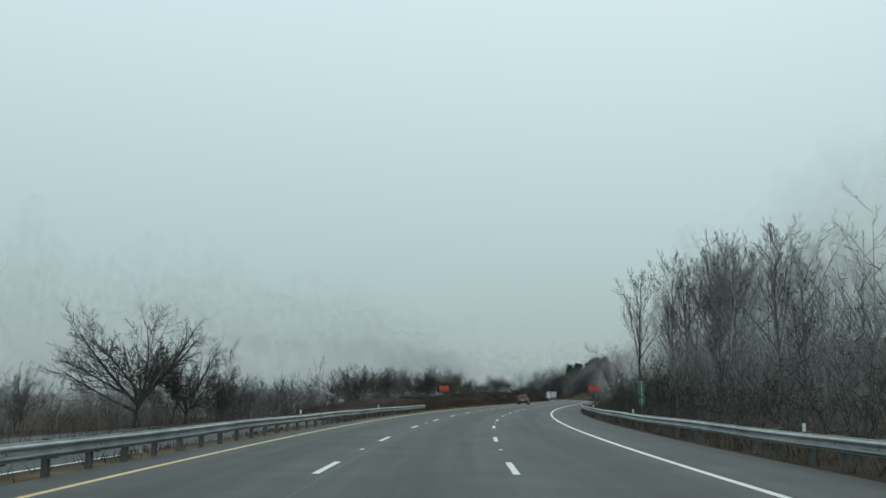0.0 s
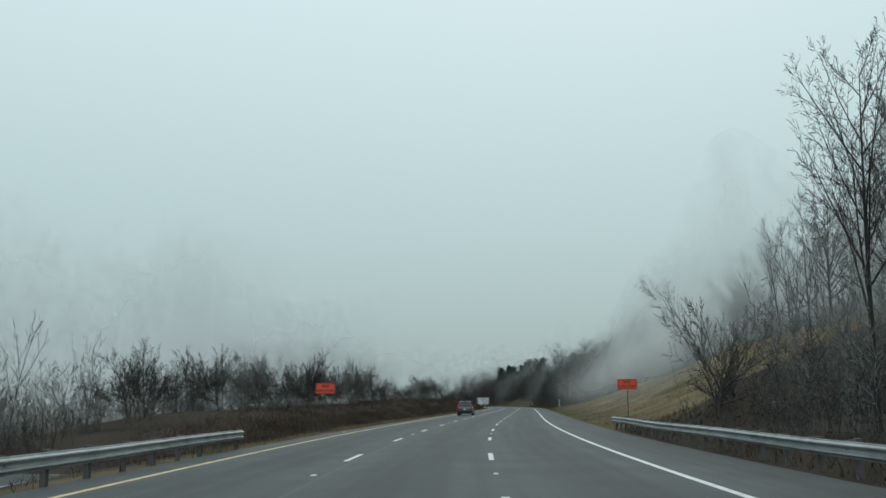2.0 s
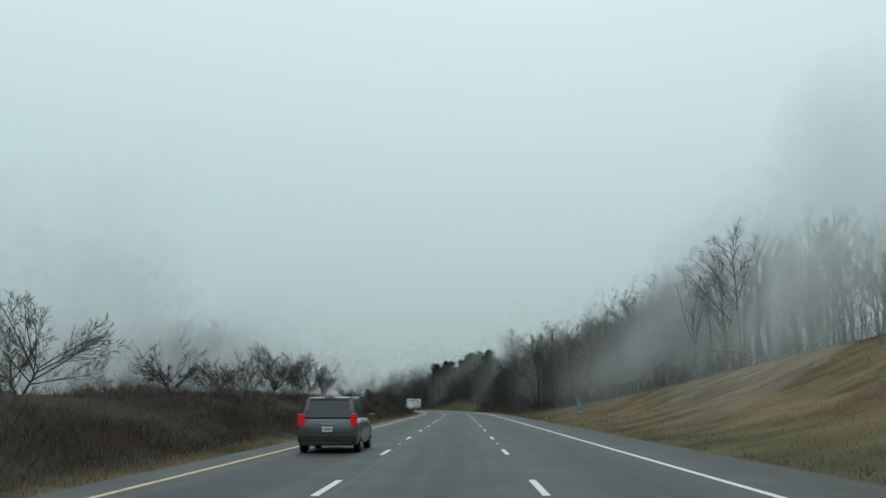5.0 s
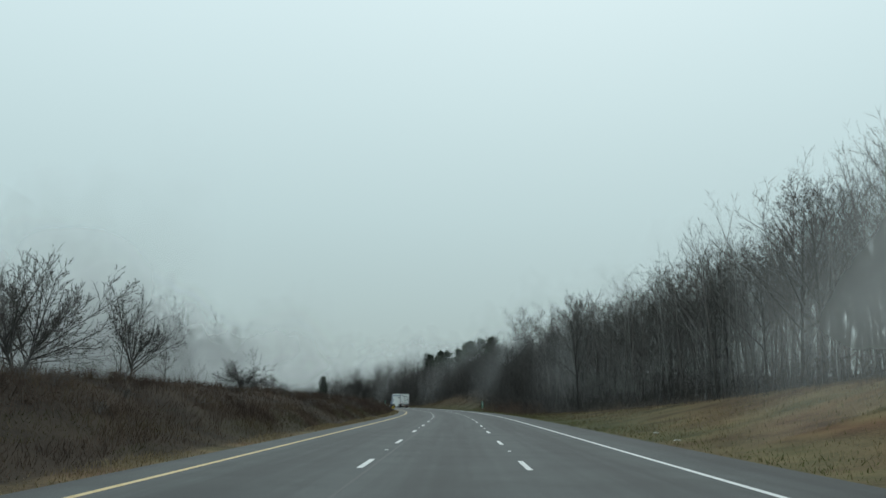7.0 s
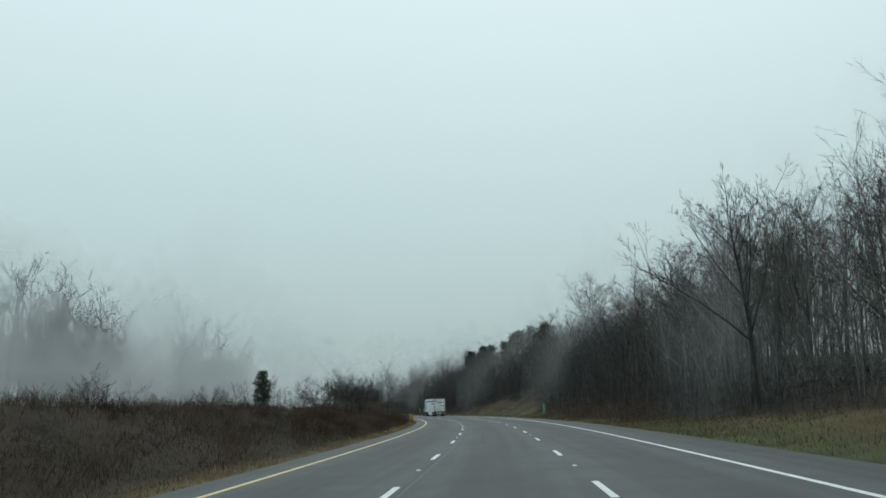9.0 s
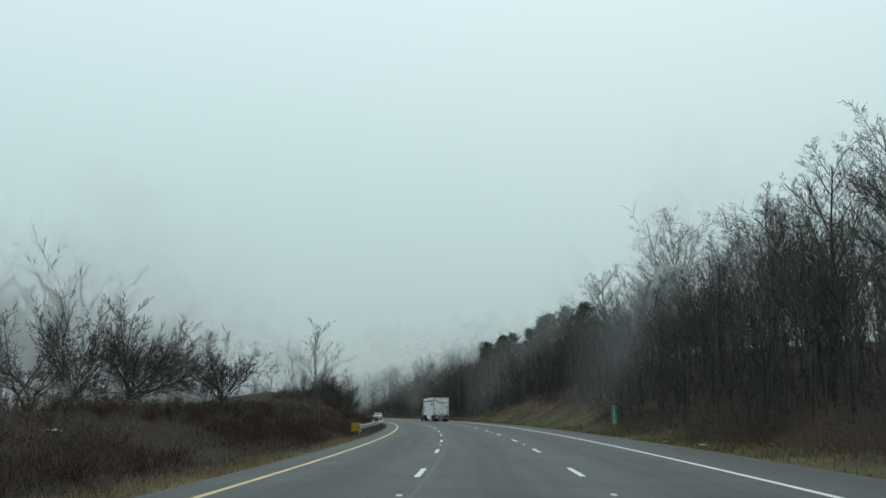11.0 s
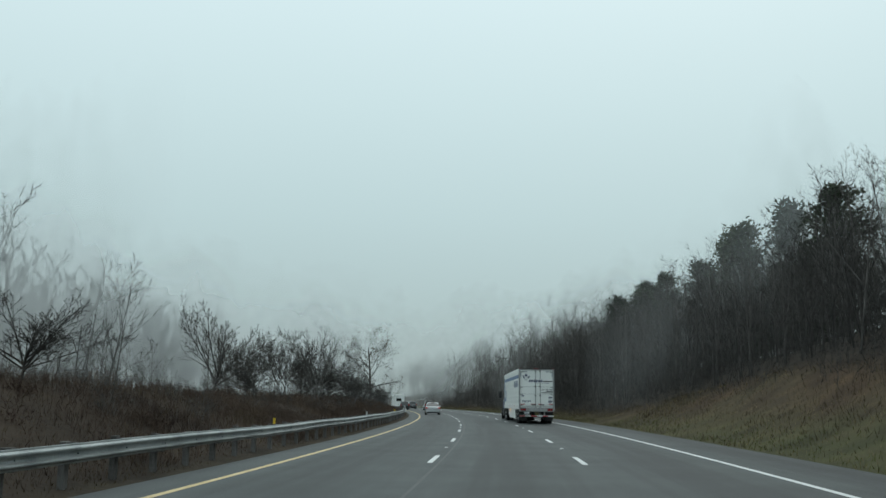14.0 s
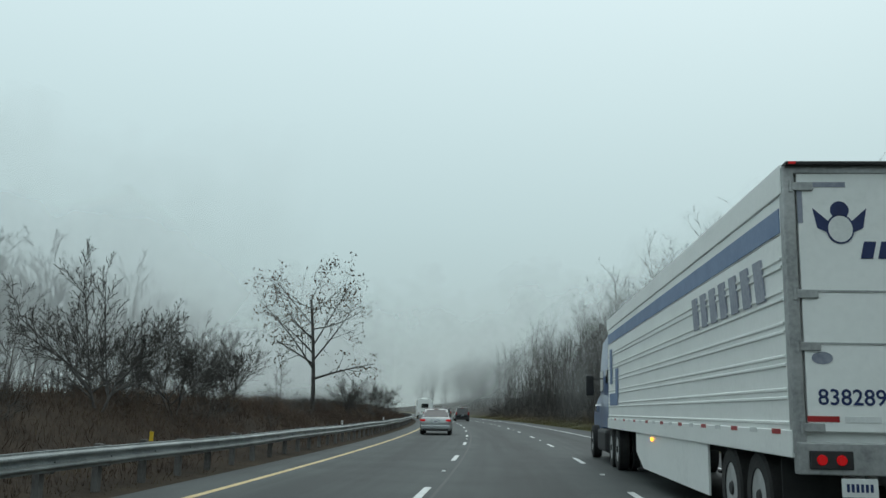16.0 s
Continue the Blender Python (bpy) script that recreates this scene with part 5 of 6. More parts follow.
def end_marker(s, l):
    """Impact head of the rail with a striped plate."""
    sg = thing("rail_end_head", on_road(s, l, 0), "rail end head with yellow and black striped plate", "rail terminal")
    bm = bmesh.new()
    box(bm, (0.10, 0.25, 0.56), (0.14, 0.85, 0.42), 0.03)
    part("head", bm, M_STEEL, sg)
    bm = bmesh.new()
    box(bm, (-0.08, -0.20, 0.58), (0.50, 0.012, 0.50), 0.004)
    plate = part("plate", bm, M_SIGN_YELLOW, sg, "yellow plate")
    for i in range(-2, 3):
        bm = bmesh.new()
        c = i * 0.165
        pts = []
        for x, z in ((c - 0.30 + 0.05, 0.25), (c - 0.30 + 0.13, 0.25), (c + 0.20 + 0.13, -0.25), (c + 0.20 + 0.05, -0.25)):
            pts.append((x, z))
        # keep the stripe within the plate
        ring = []
        for k in range(9):
            u = k / 8
            for a, b in ((pts[0], pts[3]), (pts[1], pts[2])):
                x = a[0] + (b[0] - a[0]) * u
                ring.append((max(-0.245, min(0.245, x)) - 0.08, -0.2085, 0.58 + a[1] + (b[1] - a[1]) * u))
        lower = [bm.verts.new(v) for v in ring[0::2]]
        upper = [bm.verts.new(v) for v in ring[1::2]]
        for k in range(8):
            bm.faces.new((lower[k], upper[k], upper[k + 1], lower[k + 1]))
        part("stripe", bm, M_SIGN_BLACK, plate, "black slanting stripe" if i == -2 else "")
    bm = bmesh.new()
    box(bm, (0.02, 0.1, 0.2), (0.12, 0.14, 0.75), 0.008)
    part("post", bm, M_POST, sg)
    bm = bmesh.new()
    tube(bm, (0.0, -0.1, 0.05), (0.06, 1.9, 0.32), 0.022, n=8)
    part("strut", bm, M_STEEL, sg)
    return sg


end_marker(364.4, -6.9)


def delineator(s, l, color, base, label):
    sg = thing("delineator", on_road(s, l, 0), label, "delineator", "delineators on the rails")
    bm = bmesh.new()
    box(bm, (0, 0, base + 0.085), (0.075, 0.012, 0.19), 0.004)
    part("blade", bm, color, sg)
    bm = bmesh.new()
    box(bm, (0, -0.009, base + 0.125), (0.062, 0.006, 0.08), 0.002)
    part("reflector", bm, M_SIGN_WHITE if color is not M_SIGN_YELLOW else M_SIGN_YELLOW, sg)
    return sg


for s in (27.9, 50.8, 73.6):
    delineator(s, 8.27, M_SIGN_WHITE, 0.66, "small white delineator on the guard rail")
for s in (47.0, 69.8):
    delineator(s, -6.47, M_SIGN_WHITE, 0.62, "small white delineator on the guard rail")
for s in (382.3, 395.7, 420.4, 443.3, 466.2, 488, 506):
    delineator(s, -6.97, M_SIGN_YELLOW if s in (420.4, 466.2) else M_SIGN_WHITE, 0.72, "small pale delineator on the guard rail")


def scrap(s, l, w, h, seed):
    rng = random.Random(seed)
    bm = bmesh.new()
    n = 6
    vs = [[bm.verts.new((w * (i / n - 0.5), h * (j / 3 - 0.5), 0.03 + rng.uniform(0, 0.07))) for j in range(4)] for i in range(n + 1)]
    for i in range(n):
        for j in range(3):
            bm.faces.new((vs[i][j], vs[i + 1][j], vs[i + 1][j + 1], vs[i][j + 1]))
    bmesh.ops.solidify(bm, geom=bm.faces[:], thickness=0.006)
    ob = part("litter_scrap", bm, M_SIGN_WHITE, None)
    ob.matrix_basis = spot(s, l, 0.0, rng.uniform(0, 180))
    return tagged(ob, "crumpled pale scrap of litter on the verge", "litter", "roadside litter")


for i, (s, l, w) in enumerate(((323, -6.9, 0.45), (330.5, -10.6, 0.4), (236, 8.9, 0.3), (243, 9.6, 0.25), (318, -7.2, 0.25), (347, 9.0, 0.3), (352, 8.6, 0.22), (110, -5.95, 0.2))):
    scrap(s, l, w, w * 0.6, i)


# ---- vehicles ----
def paint(name, c, rough=0.3, metal=0.3, coat=0.6):
    return mat(name, [tuple(x * 0.85 for x in c), c, tuple(min(1, x * 1.1) for x in c)], rough=rough, metal=metal, scale=1.2, fine=25, bump=0.0, coat=coat)


M_SILVER = paint("silver_car_paint", (0.40, 0.42, 0.425), 0.28, 0.45)
M_BLACK_CAR = paint("black_car_paint", (0.018, 0.020, 0.023), 0.25, 0.2)
M_GREY_CAR = paint("grey_car_paint", (0.10, 0.105, 0.11), 0.3, 0.3)
M_GLASS = mat("dark_glass", [(0.012, 0.015, 0.017), (0.02, 0.024, 0.026)], rough=0.08, bump=0, spec=0.8)
M_RUBBER = mat("tyre_rubber", [(0.012, 0.012, 0.012), (0.025, 0.025, 0.025), (0.04, 0.038, 0.036)], rough=0.85, scale=3, fine=50, bump=0.2)
M_RIM = mat("wheel_rim", [(0.42, 0.43, 0.43), (0.60, 0.61, 0.61)], rough=0.4, metal=0.25, bump=0)
M_PLASTIC = mat("black_trim", [(0.014, 0.014, 0.015), (0.028, 0.028, 0.029)], rough=0.6, bump=0.05)
M_CHROME = mat("chrome", [(0.62, 0.63, 0.64), (0.72, 0.73, 0.74)], rough=0.15, metal=1.0, bump=0)
M_TAIL = lamp_mat("lit_tail_lamp", (1.0, 0.015, 0.02), 0.22, (0.16, 0.005, 0.006))
M_TAIL_DIM = lamp_mat("red_lens", (1.0, 0.03, 0.02), 0.05, (0.12, 0.006, 0.006))
M_AMBER = lamp_mat("lit_amber_lamp", (1.0, 0.35, 0.03), 3.0, (0.5, 0.18, 0.02))
M_TRAILER = mat("white_trailer_panel", [(0.76, 0.78, 0.76), (0.86, 0.88, 0.86), (0.90, 0.92, 0.90)], rough=0.45, scale=0.8, fine=14, bump=0.01, spread=(0.25, 0.6))
M_TRAILER_EDGE = mat("trailer_aluminium", [(0.26, 0.27, 0.27), (0.40, 0.41, 0.41), (0.50, 0.51, 0.51)], rough=0.5, metal=0.6, scale=2, fine=20, bump=0.03)
M_NAVY = mat("navy_vinyl", [(0.010, 0.020, 0.085), (0.018, 0.034, 0.125)], rough=0.45, bump=0)
M_BLUE_BAND = mat("faded_blue_vinyl", [(0.12, 0.19, 0.34), (0.17, 0.25, 0.42)], rough=0.5, scale=1.5, fine=20, bump=0)
M_GREY_VINYL = mat("faded_grey_vinyl", [(0.20, 0.22, 0.28), (0.34, 0.36, 0.42)], rough=0.5, scale=2.5, fine=20, bump=0)
M_RED_TAPE = mat("red_tape", [(0.32, 0.018, 0.02), (0.45, 0.03, 0.03)], rough=0.4, bump=0)
M_TRACTOR = paint("blue_tractor_paint", (0.05, 0.13, 0.33), 0.3, 0.2)


def wheel(parent, x, y, r, w, name="wheel"):
    wh = new(name)
    wh.parent = parent
    wh.matrix_basis = pose(x, y, r)
    side = 1 if x > 0 else -1
    bm = bmesh.new()
    prof = [(-w / 2, r * 0.62), (-w / 2, r * 0.93), (-w * 0.4, r), (w * 0.4, r), (w / 2, r * 0.93), (w / 2, r * 0.62)]
    rings = []
    for i in range(25):
        a = 2 * math.pi * i / 24
        rings.append([(px, pr * math.sin(a), pr * math.cos(a)) for px, pr in prof])
    loft(bm, rings, caps=False)
    part("tyre", bm, M_RUBBER, wh)
    bm = bmesh.new()
    tube(bm, (-w * 0.44, 0, 0), (w * 0.44, 0, 0), r * 0.63, n=20)
    part("rim", bm, M_RIM, wh)
    bm = bmesh.new()
    tube(bm, (side * w * 0.40, 0, 0), (side * w * 0.53, 0, 0), r * 0.2, r * 0.14, n=12)
    part("hub", bm, M_PLASTIC, wh)
    return wh


def section(hw, zb, zt, tumble=0.94, n=5):
    """Closed outline across a car body: sill, rounded shoulder, top."""
    pts = [(-hw * 0.86, zb), (-hw * 0.97, zb + 0.07), (-hw, zb + (zt - zb) * 0.38), (-hw * 0.985, zb + (zt - zb) * 0.72), (-hw * tumble, zt - 0.045), (-hw * tumble * 0.9, zt)]
    return [(x, z) for x, z in pts] + [(-x, z) for x, z in reversed(pts)]


def car(s, l, label, category, material, length, width, height, suv, lights=M_TAIL, name="car"):
    """Body, roof and glass, lamps, bumper, plate and wheels; y is ahead."""
    c = thing(name, on_road(s, l, 0.0), label, category)
    hl, hw = length / 2, width / 2
    belt = height * (0.60 if suv else 0.64)
    deck = belt + (0.02 if suv else 0.06)
    st = [(-hl, 0.86, 0.34, belt * 0.82), (-hl + 0.06, 0.93, 0.28, deck - 0.05), (-hl + 0.30, 0.98, 0.22, deck), (-hl * 0.5, 1.0, 0.20, deck), (0, 1.0, 0.20, belt + 0.02),
          (hl * 0.42, 1.0, 0.20, belt), (hl * 0.75, 0.97, 0.21, belt - 0.08), (hl - 0.12, 0.90, 0.25, belt - 0.20), (hl, 0.80, 0.32, belt - 0.34)]
    bm = bmesh.new()
    loft(bm, [[(x, y, z) for x, z in section(hw * k, zb, zt)] for y, k, zb, zt in st])
    part("body", bm, material, c, smooth=True)
    # glasshouse
    rear = -hl + (0.16 if suv else 0.62)
    rtop = -hl + (0.48 if suv else 1.35)
    ftop, front = hl * 0.14, hl * 0.50
    zt = height - 0.02
    bm = bmesh.new()
    gh = [(rear, 0.84, deck - 0.03, deck + 0.02, 0.80), (rtop, 0.88, deck - 0.03, zt - 0.02, 0.70), (0, 0.90, belt - 0.03, zt, 0.70), (ftop, 0.90, belt - 0.03, zt - 0.03, 0.69), (front, 0.86, belt - 0.04, belt + 0.03, 0.78)]
    loft(bm, [[(-hw * a, y, z0), (-hw * b, y, z1), (hw * b, y, z1), (hw * a, y, z0)] for y, a, z0, z1, b in gh])
    part("windows", bm, M_GLASS, c, "dark tinted glass")
    bm = bmesh.new()
    roof = [(rtop - 0.06, 0.66, zt - 0.045), (rtop + 0.05, 0.71, zt + 0.0), (0, 0.73, height), (ftop, 0.71, zt - 0.01), (ftop + 0.10, 0.66, zt - 0.05)]
    loft(bm, [[(-hw * k, y, z - 0.05), (-hw * k * 0.96, y, z), (0, y, z + 0.012), (hw * k * 0.96, y, z), (hw * k, y, z - 0.05)] for y, k, z in roof])
    part("roof", bm, material, c)
    for sx in (-1, 1):
        bm = bmesh.new()
        loft(bm, [[(sx * hw * 0.835, rear - 0.01, deck - 0.03), (sx * hw * 0.74, rear - 0.01, deck - 0.03), (sx * hw * 0.74, rear + 0.16, deck - 0.03), (sx * hw * 0.87, rear + 0.16, deck - 0.03)],
                  [(sx * hw * 0.715, rtop - 0.02, zt - 0.01), (sx * hw * 0.60, rtop - 0.02, zt - 0.01), (sx * hw * 0.60, rtop + 0.14, zt), (sx * hw * 0.725, rtop + 0.14, zt)]])
        part("pillar", bm, material, c)
        bm = bmesh.new()
        box(bm, (sx * (hw + 0.09), hl * 0.33, belt + 0.07), (0.18, 0.09, 0.13), 0.03)
        part("mirror", bm, material, c)
        bm = bmesh.new()
        if suv:
            box(bm, (sx * hw * 0.84, -hl + 0.03, belt * 0.97), (0.20, 0.13, 0.36), 0.03)
        else:
            box(bm, (sx * hw * 0.80, -hl + 0.035, belt * 0.87), (0.30, 0.12, 0.13), 0.04)
        part("tail_lamp", bm, lights, c, "red tail lamp")
    bm = bmesh.new()
    box(bm, (0, -hl - 0.02, 0.44), (width * 0.93, 0.14, 0.24), 0.05)
    part("bumper", bm, material if not suv else M_PLASTIC, c)
    bm = bmesh.new()
    box(bm, (0, -hl - 0.03, 0.29), (width * 0.80, 0.12, 0.13), 0.03)
    part("diffuser", bm, M_PLASTIC, c)
    bm = bmesh.new()
    box(bm, (0, -hl - 0.012, belt * (0.78 if not suv else 0.70)), (0.31, 0.02, 0.155), 0.004)
    plate = part("plate", bm, M_SIGN_WHITE, c)
    for k in range(5):
        bm = bmesh.new()
        box(bm, (-0.1 + 0.05 * k, -hl - 0.024, belt * (0.78 if not suv else 0.70)), (0.03, 0.004, 0.07))
        part("bar", bm, M_NAVY, plate)
    bm = bmesh.new()
    box(bm, (0, -hl - 0.0, belt * (0.90 if not suv else 0.84)), (0.52, 0.025, 0.03), 0.006)
    part("trim_strip", bm, M_CHROME, c)
    bm = bmesh.new()
    box(bm, (0, rtop - 0.02, zt + 0.005), (0.30, 0.05, 0.02), 0.005)
    part("brake_lamp", bm, M_TAIL_DIM, c)
    if not suv:
        bm = bmesh.new()
        box(bm, (0, rtop + 0.25, height + 0.03), (0.05, 0.14, 0.05), 0.012)
        part("antenna_fin", bm, material, c)
    else:
        for sx in (-1, 1):
            bm = bmesh.new()
            box(bm, (sx * hw * 0.62, -0.2, height + 0.035), (0.035, length * 0.42, 0.035), 0.008)
            part("roof_rail", bm, M_PLASTIC, c)
    r = 0.33 if not suv else 0.37
    for x in (-1, 1):
        for y in (-hl * 0.60, hl * 0.61):
            wheel(c, x * (hw - 0.12), y, r, 0.22)
    return c


car(504.5, -3.65, "silver sedan with lit red tail lamps in the passing lane", "car", M_SILVER, 4.6, 1.82, 1.47, False)
car(573.5, -0.3, "black boxy sport utility car with dark windows", "car", M_BLACK_CAR, 4.8, 1.92, 1.78, True, M_TAIL_DIM)
car(609, -0.6, "grey minivan far ahead on the curve", "car", M_GREY_CAR, 4.9, 1.95, 1.75, True, M_TAIL_DIM)
car(584, -4.4, "dark sport utility car following the camper", "car", M_BLACK_CAR, 4.6, 1.88, 1.68, True, M_TAIL_DIM)
car(174, -3.55, "dark grey sport utility car in the passing lane", "car", M_GREY_CAR, 4.6, 1.9, 1.70, True, M_TAIL)


def camper(s, l):
    c = thing("camper_trailer", on_road(s, l), "white travel trailer camper with a dark rear window", "camper")
    bm = bmesh.new()
    st = [(-3.2, 0.62), (-3.1, 0.45), (3.0, 0.45), (3.3, 0.9)]
    loft(bm, [[(-1.2, y, zb), (-1.22, y, 2.9), (-1.0, y, 3.12), (1.0, y, 3.12), (1.22, y, 2.9), (1.2, y, zb)] for y, zb in st])
    part("body", bm, M_TRAILER, c)
    bm = bmesh.new()
    box(bm, (0, -3.22, 2.05), (1.1, 0.05, 0.6), 0.02)
    part("window", bm, M_GLASS, c)
    bm = bmesh.new()
    box(bm, (0, -3.16, 1.45), (2.3, 0.03, 0.09))
    part("stripe", bm, M_GREY_CAR, c)
    bm = bmesh.new()
    box(bm, (0, -3.25, 0.55), (2.3, 0.12, 0.16), 0.02)
    part("bumper", bm, M_PLASTIC, c)
    bm = bmesh.new()
    box(bm, (0, 0.3, 3.2), (0.9, 0.9, 0.22), 0.05)
    part("roof_unit", bm, M_TRAILER, c)
    for x in (-1, 1):
        bm = bmesh.new()
        box(bm, (x * 1.0, -3.22, 0.85), (0.22, 0.05, 0.14), 0.02)
        part("tail_lamp", bm, M_TAIL_DIM, c)
        for y in (-0.5, 0.4):
            wheel(c, x * 1.02, y, 0.35, 0.22)
    bm = bmesh.new()
    tube(bm, (0, 3.2, 0.5), (0, 4.3, 0.5), 0.06, n=8)
    part("hitch", bm, M_PLASTIC, c)
    return c


camper(600, -4.6)


def semi_trailer(s_rear, l_mid):
    """Box trailer: x across (left is -), y ahead from the rear doors, z up."""
    W2, LEN, ZB, ZT = 1.27, 16.0, 1.08, 3.88
    h0 = math.degrees(float(heading(s_rear + 6)))
    x0, y0 = place(s_rear, l_mid)
    t = thing("semi_trailer", pose(float(x0), float(y0), 0, 0, 0, h0), "white box semi-trailer with ribbed sides and blue lettering", "trailer")
    bm = bmesh.new()
    box(bm, (0, LEN / 2, (ZB + ZT) / 2 + 0.02), (W2 * 2 - 0.06, LEN - 0.10, ZT - ZB - 0.06))
    part("box", bm, M_TRAILER, t)
    # side skins: flat panels parted by raised double ribs
    for sx in (-1, 1):
        side = new("side_wall")
        side.parent = t
        for i in range(6):
            z0 = ZB + 0.17 + i * 0.325
            bm = bmesh.new()
            box(bm, (sx * (W2 - 0.02), LEN / 2, z0 + 0.1675), (0.03, LEN - 0.24, 0.317), 0.004)
            part("panel", bm, M_TRAILER, side)
            for dz in (0.0, 0.085):
                bm = bmesh.new()
                pr = [(-0.0, -0.022), (0.022, -0.010), (0.022, 0.010), (0.0, 0.022)]
                loft(bm, [[(sx * (W2 - 0.008 + a), y, z0 + dz + b) for a, b in pr] for y in (0.14, LEN * 0.5, LEN - 0.14)])
                part("rib", bm, M_TRAILER, side)
        bm = bmesh.new()
        box(bm, (sx * (W2 - 0.02), LEN / 2, (ZB + 2.13 + ZT - 0.28) / 2), (0.03, LEN - 0.24, ZT - 0.28 - ZB - 2.13), 0.004)
        part("upper_panel", bm, M_TRAILER, side)
        bm = bmesh.new()
        box(bm, (sx * (W2 - 0.01), LEN / 2, ZB + 0.06), (0.06, LEN - 0.05, 0.26), 0.01)
        part("bottom_rail", bm, M_TRAILER, t)
        bm = bmesh.new()
        box(bm, (sx * (W2 - 0.015), LEN / 2, ZT - 0.13), (0.06, LEN - 0.05, 0.30), 0.012)
        part("top_rail", bm, M_TRAILER, t)
        for k in range(18):
            bm = bmesh.new()
            box(bm, (sx * (W2 + 0.022), 0.5 + k * 0.86, ZB + 0.17), (0.004, 0.30, 0.05))
            part("reflective_tape", bm, M_RED_TAPE if k % 2 == 0 else M_SIGN_WHITE, t)
    # faded band and lettering on the left side
    bm = bmesh.new()
    box(bm, (-W2 + 0.0025, LEN / 2, ZT - 0.53), (0.016, LEN - 0.3, 0.25))
    part("band", bm, M_BLUE_BAND, t, "faded blue band along the side")
    for i in range(7):
        bm = bmesh.new()
        y, z = 4.3 - i * 0.56, ZT - 1.05
        for x_in in (0,):
            quad = ((-0.16, -0.23, -0.06), (0.16, -0.23, -0.06), (0.16, 0.23, 0.06), (-0.16, 0.23, 0.06))
            loft(bm, [[(x, y + dy + sl, z + dz) for dy, dz, sl in quad] for x in (-W2 - 0.020, -W2 + 0.0)])
        part("name_bar", bm, M_GREY_VINYL, t, "faded grey-blue letter-sized bar")
    bm = bmesh.new()
    box(bm, (-W2 - 0.012, 14.6, 1.75), (0.010, 1.7, 0.30))
    box(bm, (-W2 - 0.012, 13.9, 2.15), (0.010, 0.55, 0.7))
    box(bm, (-W2 - 0.012, 15.1, 2.6), (0.010, 0.5, 0.9))
    part("emblem", bm, M_BLUE_BAND, t, "faded blue emblem patch")
    # rear frame and doors
    bm = bmesh.new()
    for sx in (-1, 1):
        box(bm, (sx * (W2 - 0.05), 0.03, (ZB + ZT) / 2 - 0.02), (0.11, 0.16, ZT - ZB + 0.02), 0.012)
    box(bm, (0, 0.03, ZT - 0.04), (W2 * 2 - 0.1, 0.16, 0.10), 0.012)
    part("rear_frame", bm, M_TRAILER_EDGE, t)
    bm = bmesh.new()
    box(bm, (0, -0.02, ZT + 0.005), (W2 * 2 - 0.02, 0.20, 0.035), 0.008)
    part("top_edge", bm, M_PLASTIC, t)
    for sx in (-1, 1):
        bm = bmesh.new()
        box(bm, (sx * 0.575, -0.012, (ZB + ZT) / 2 + 0.06), (1.135, 0.05, ZT - ZB - 0.24), 0.008)
        door = part("door", bm, M_TRAILER, t, "white rear door")
        for z in (ZB + 0.22, ZB + 0.99, ZB + 1.50, ZT - 0.22):
            bm = bmesh.new()
            box(bm, (sx * 1.10, -0.045, z), (0.22, 0.03, 0.085), 0.006)
            tube(bm, (sx * 1.205, -0.05, z - 0.06), (sx * 1.205, -0.05, z + 0.06), 0.022, n=8)
            part("hinge", bm, M_TRAILER_EDGE, door)
        for z in (ZB + 1.02, ZB + 1.53):
            bm = bmesh.new()
            box(bm, (sx * 0.55, -0.040, z), (1.02, 0.008, 0.02))
            part("seam", bm, M_TRAILER_EDGE, door)
        bx = -0.08 if sx < 0 else 0.26
        bm = bmesh.new()
        tube(bm, (bx, -0.075, ZB - 0.12), (bx, -0.075, ZT - 0.12), 0.022, n=10)
        part("lock_rod", bm, M_TRAILER_EDGE, door, "dull steel lock rod")
        for z in (ZB + 0.05, ZB + 0.9, ZB + 1.55, ZT - 0.16):
            bm = bmesh.new()
            box(bm, (bx, -0.06, z), (0.13, 0.06, 0.06), 0.01)
            part("keeper", bm, M_PLASTIC, door)
        bm = bmesh.new()
        box(bm, (bx + sx * 0.12, -0.09, ZB + 0.27), (0.30, 0.03, 0.06), 0.01)
        part("handle", bm, M_PLASTIC, door)
        for k in range(3):
            bm = bmesh.new()
            box(bm, (sx * (0.26 + 0.37 * k), -0.040, ZB + 0.30), (0.30 if k != 1 else 0.34, 0.006, 0.055))
            part("tape", bm, M_RED_TAPE if k != 1 else M_SIGN_WHITE, door)
        bm = bmesh.new()
        box(bm, (sx * 0.86, -0.040, ZT - 0.20), (0.38, 0.006, 0.05))
        part("tape", bm, M_GREY_VINYL, door)
        bm = bmesh.new()
        box(bm, (sx * 1.12, -0.0405, ZT - 0.42), (0.05, 0.006, 0.34))
        part("tape", bm, M_GREY_VINYL, door)
    # marks on the doors
    for k in range(4):
        bm = bmesh.new()
        loft(bm, [[(-0.50 + 0.165 * k + dx, y, ZT - 0.86 + dz) for dx, dz in ((-0.06, -0.085), (0.055, -0.085), (0.095, 0.085), (-0.02, 0.085))] for y in (-0.044, -0.036)])
        part("name_bar", bm, M_NAVY, t, "navy letter-sized bar")
    for k in range(2):
        bm = bmesh.new()
        loft(bm, [[(0.175 + 0.165 * k + dx, y, ZT - 0.86 + dz) for dx, dz in ((-0.06, -0.085), (0.055, -0.085), (0.095, 0.085), (-0.02, 0.085))] for y in (-0.044, -0.036)])
        part("name_bar", bm, M_NAVY, t, "navy letter-sized bar")
    bm = bmesh.new()
    box(bm, (0.80, -0.040, ZT - 0.885), (0.62, 0.006, 0.075))
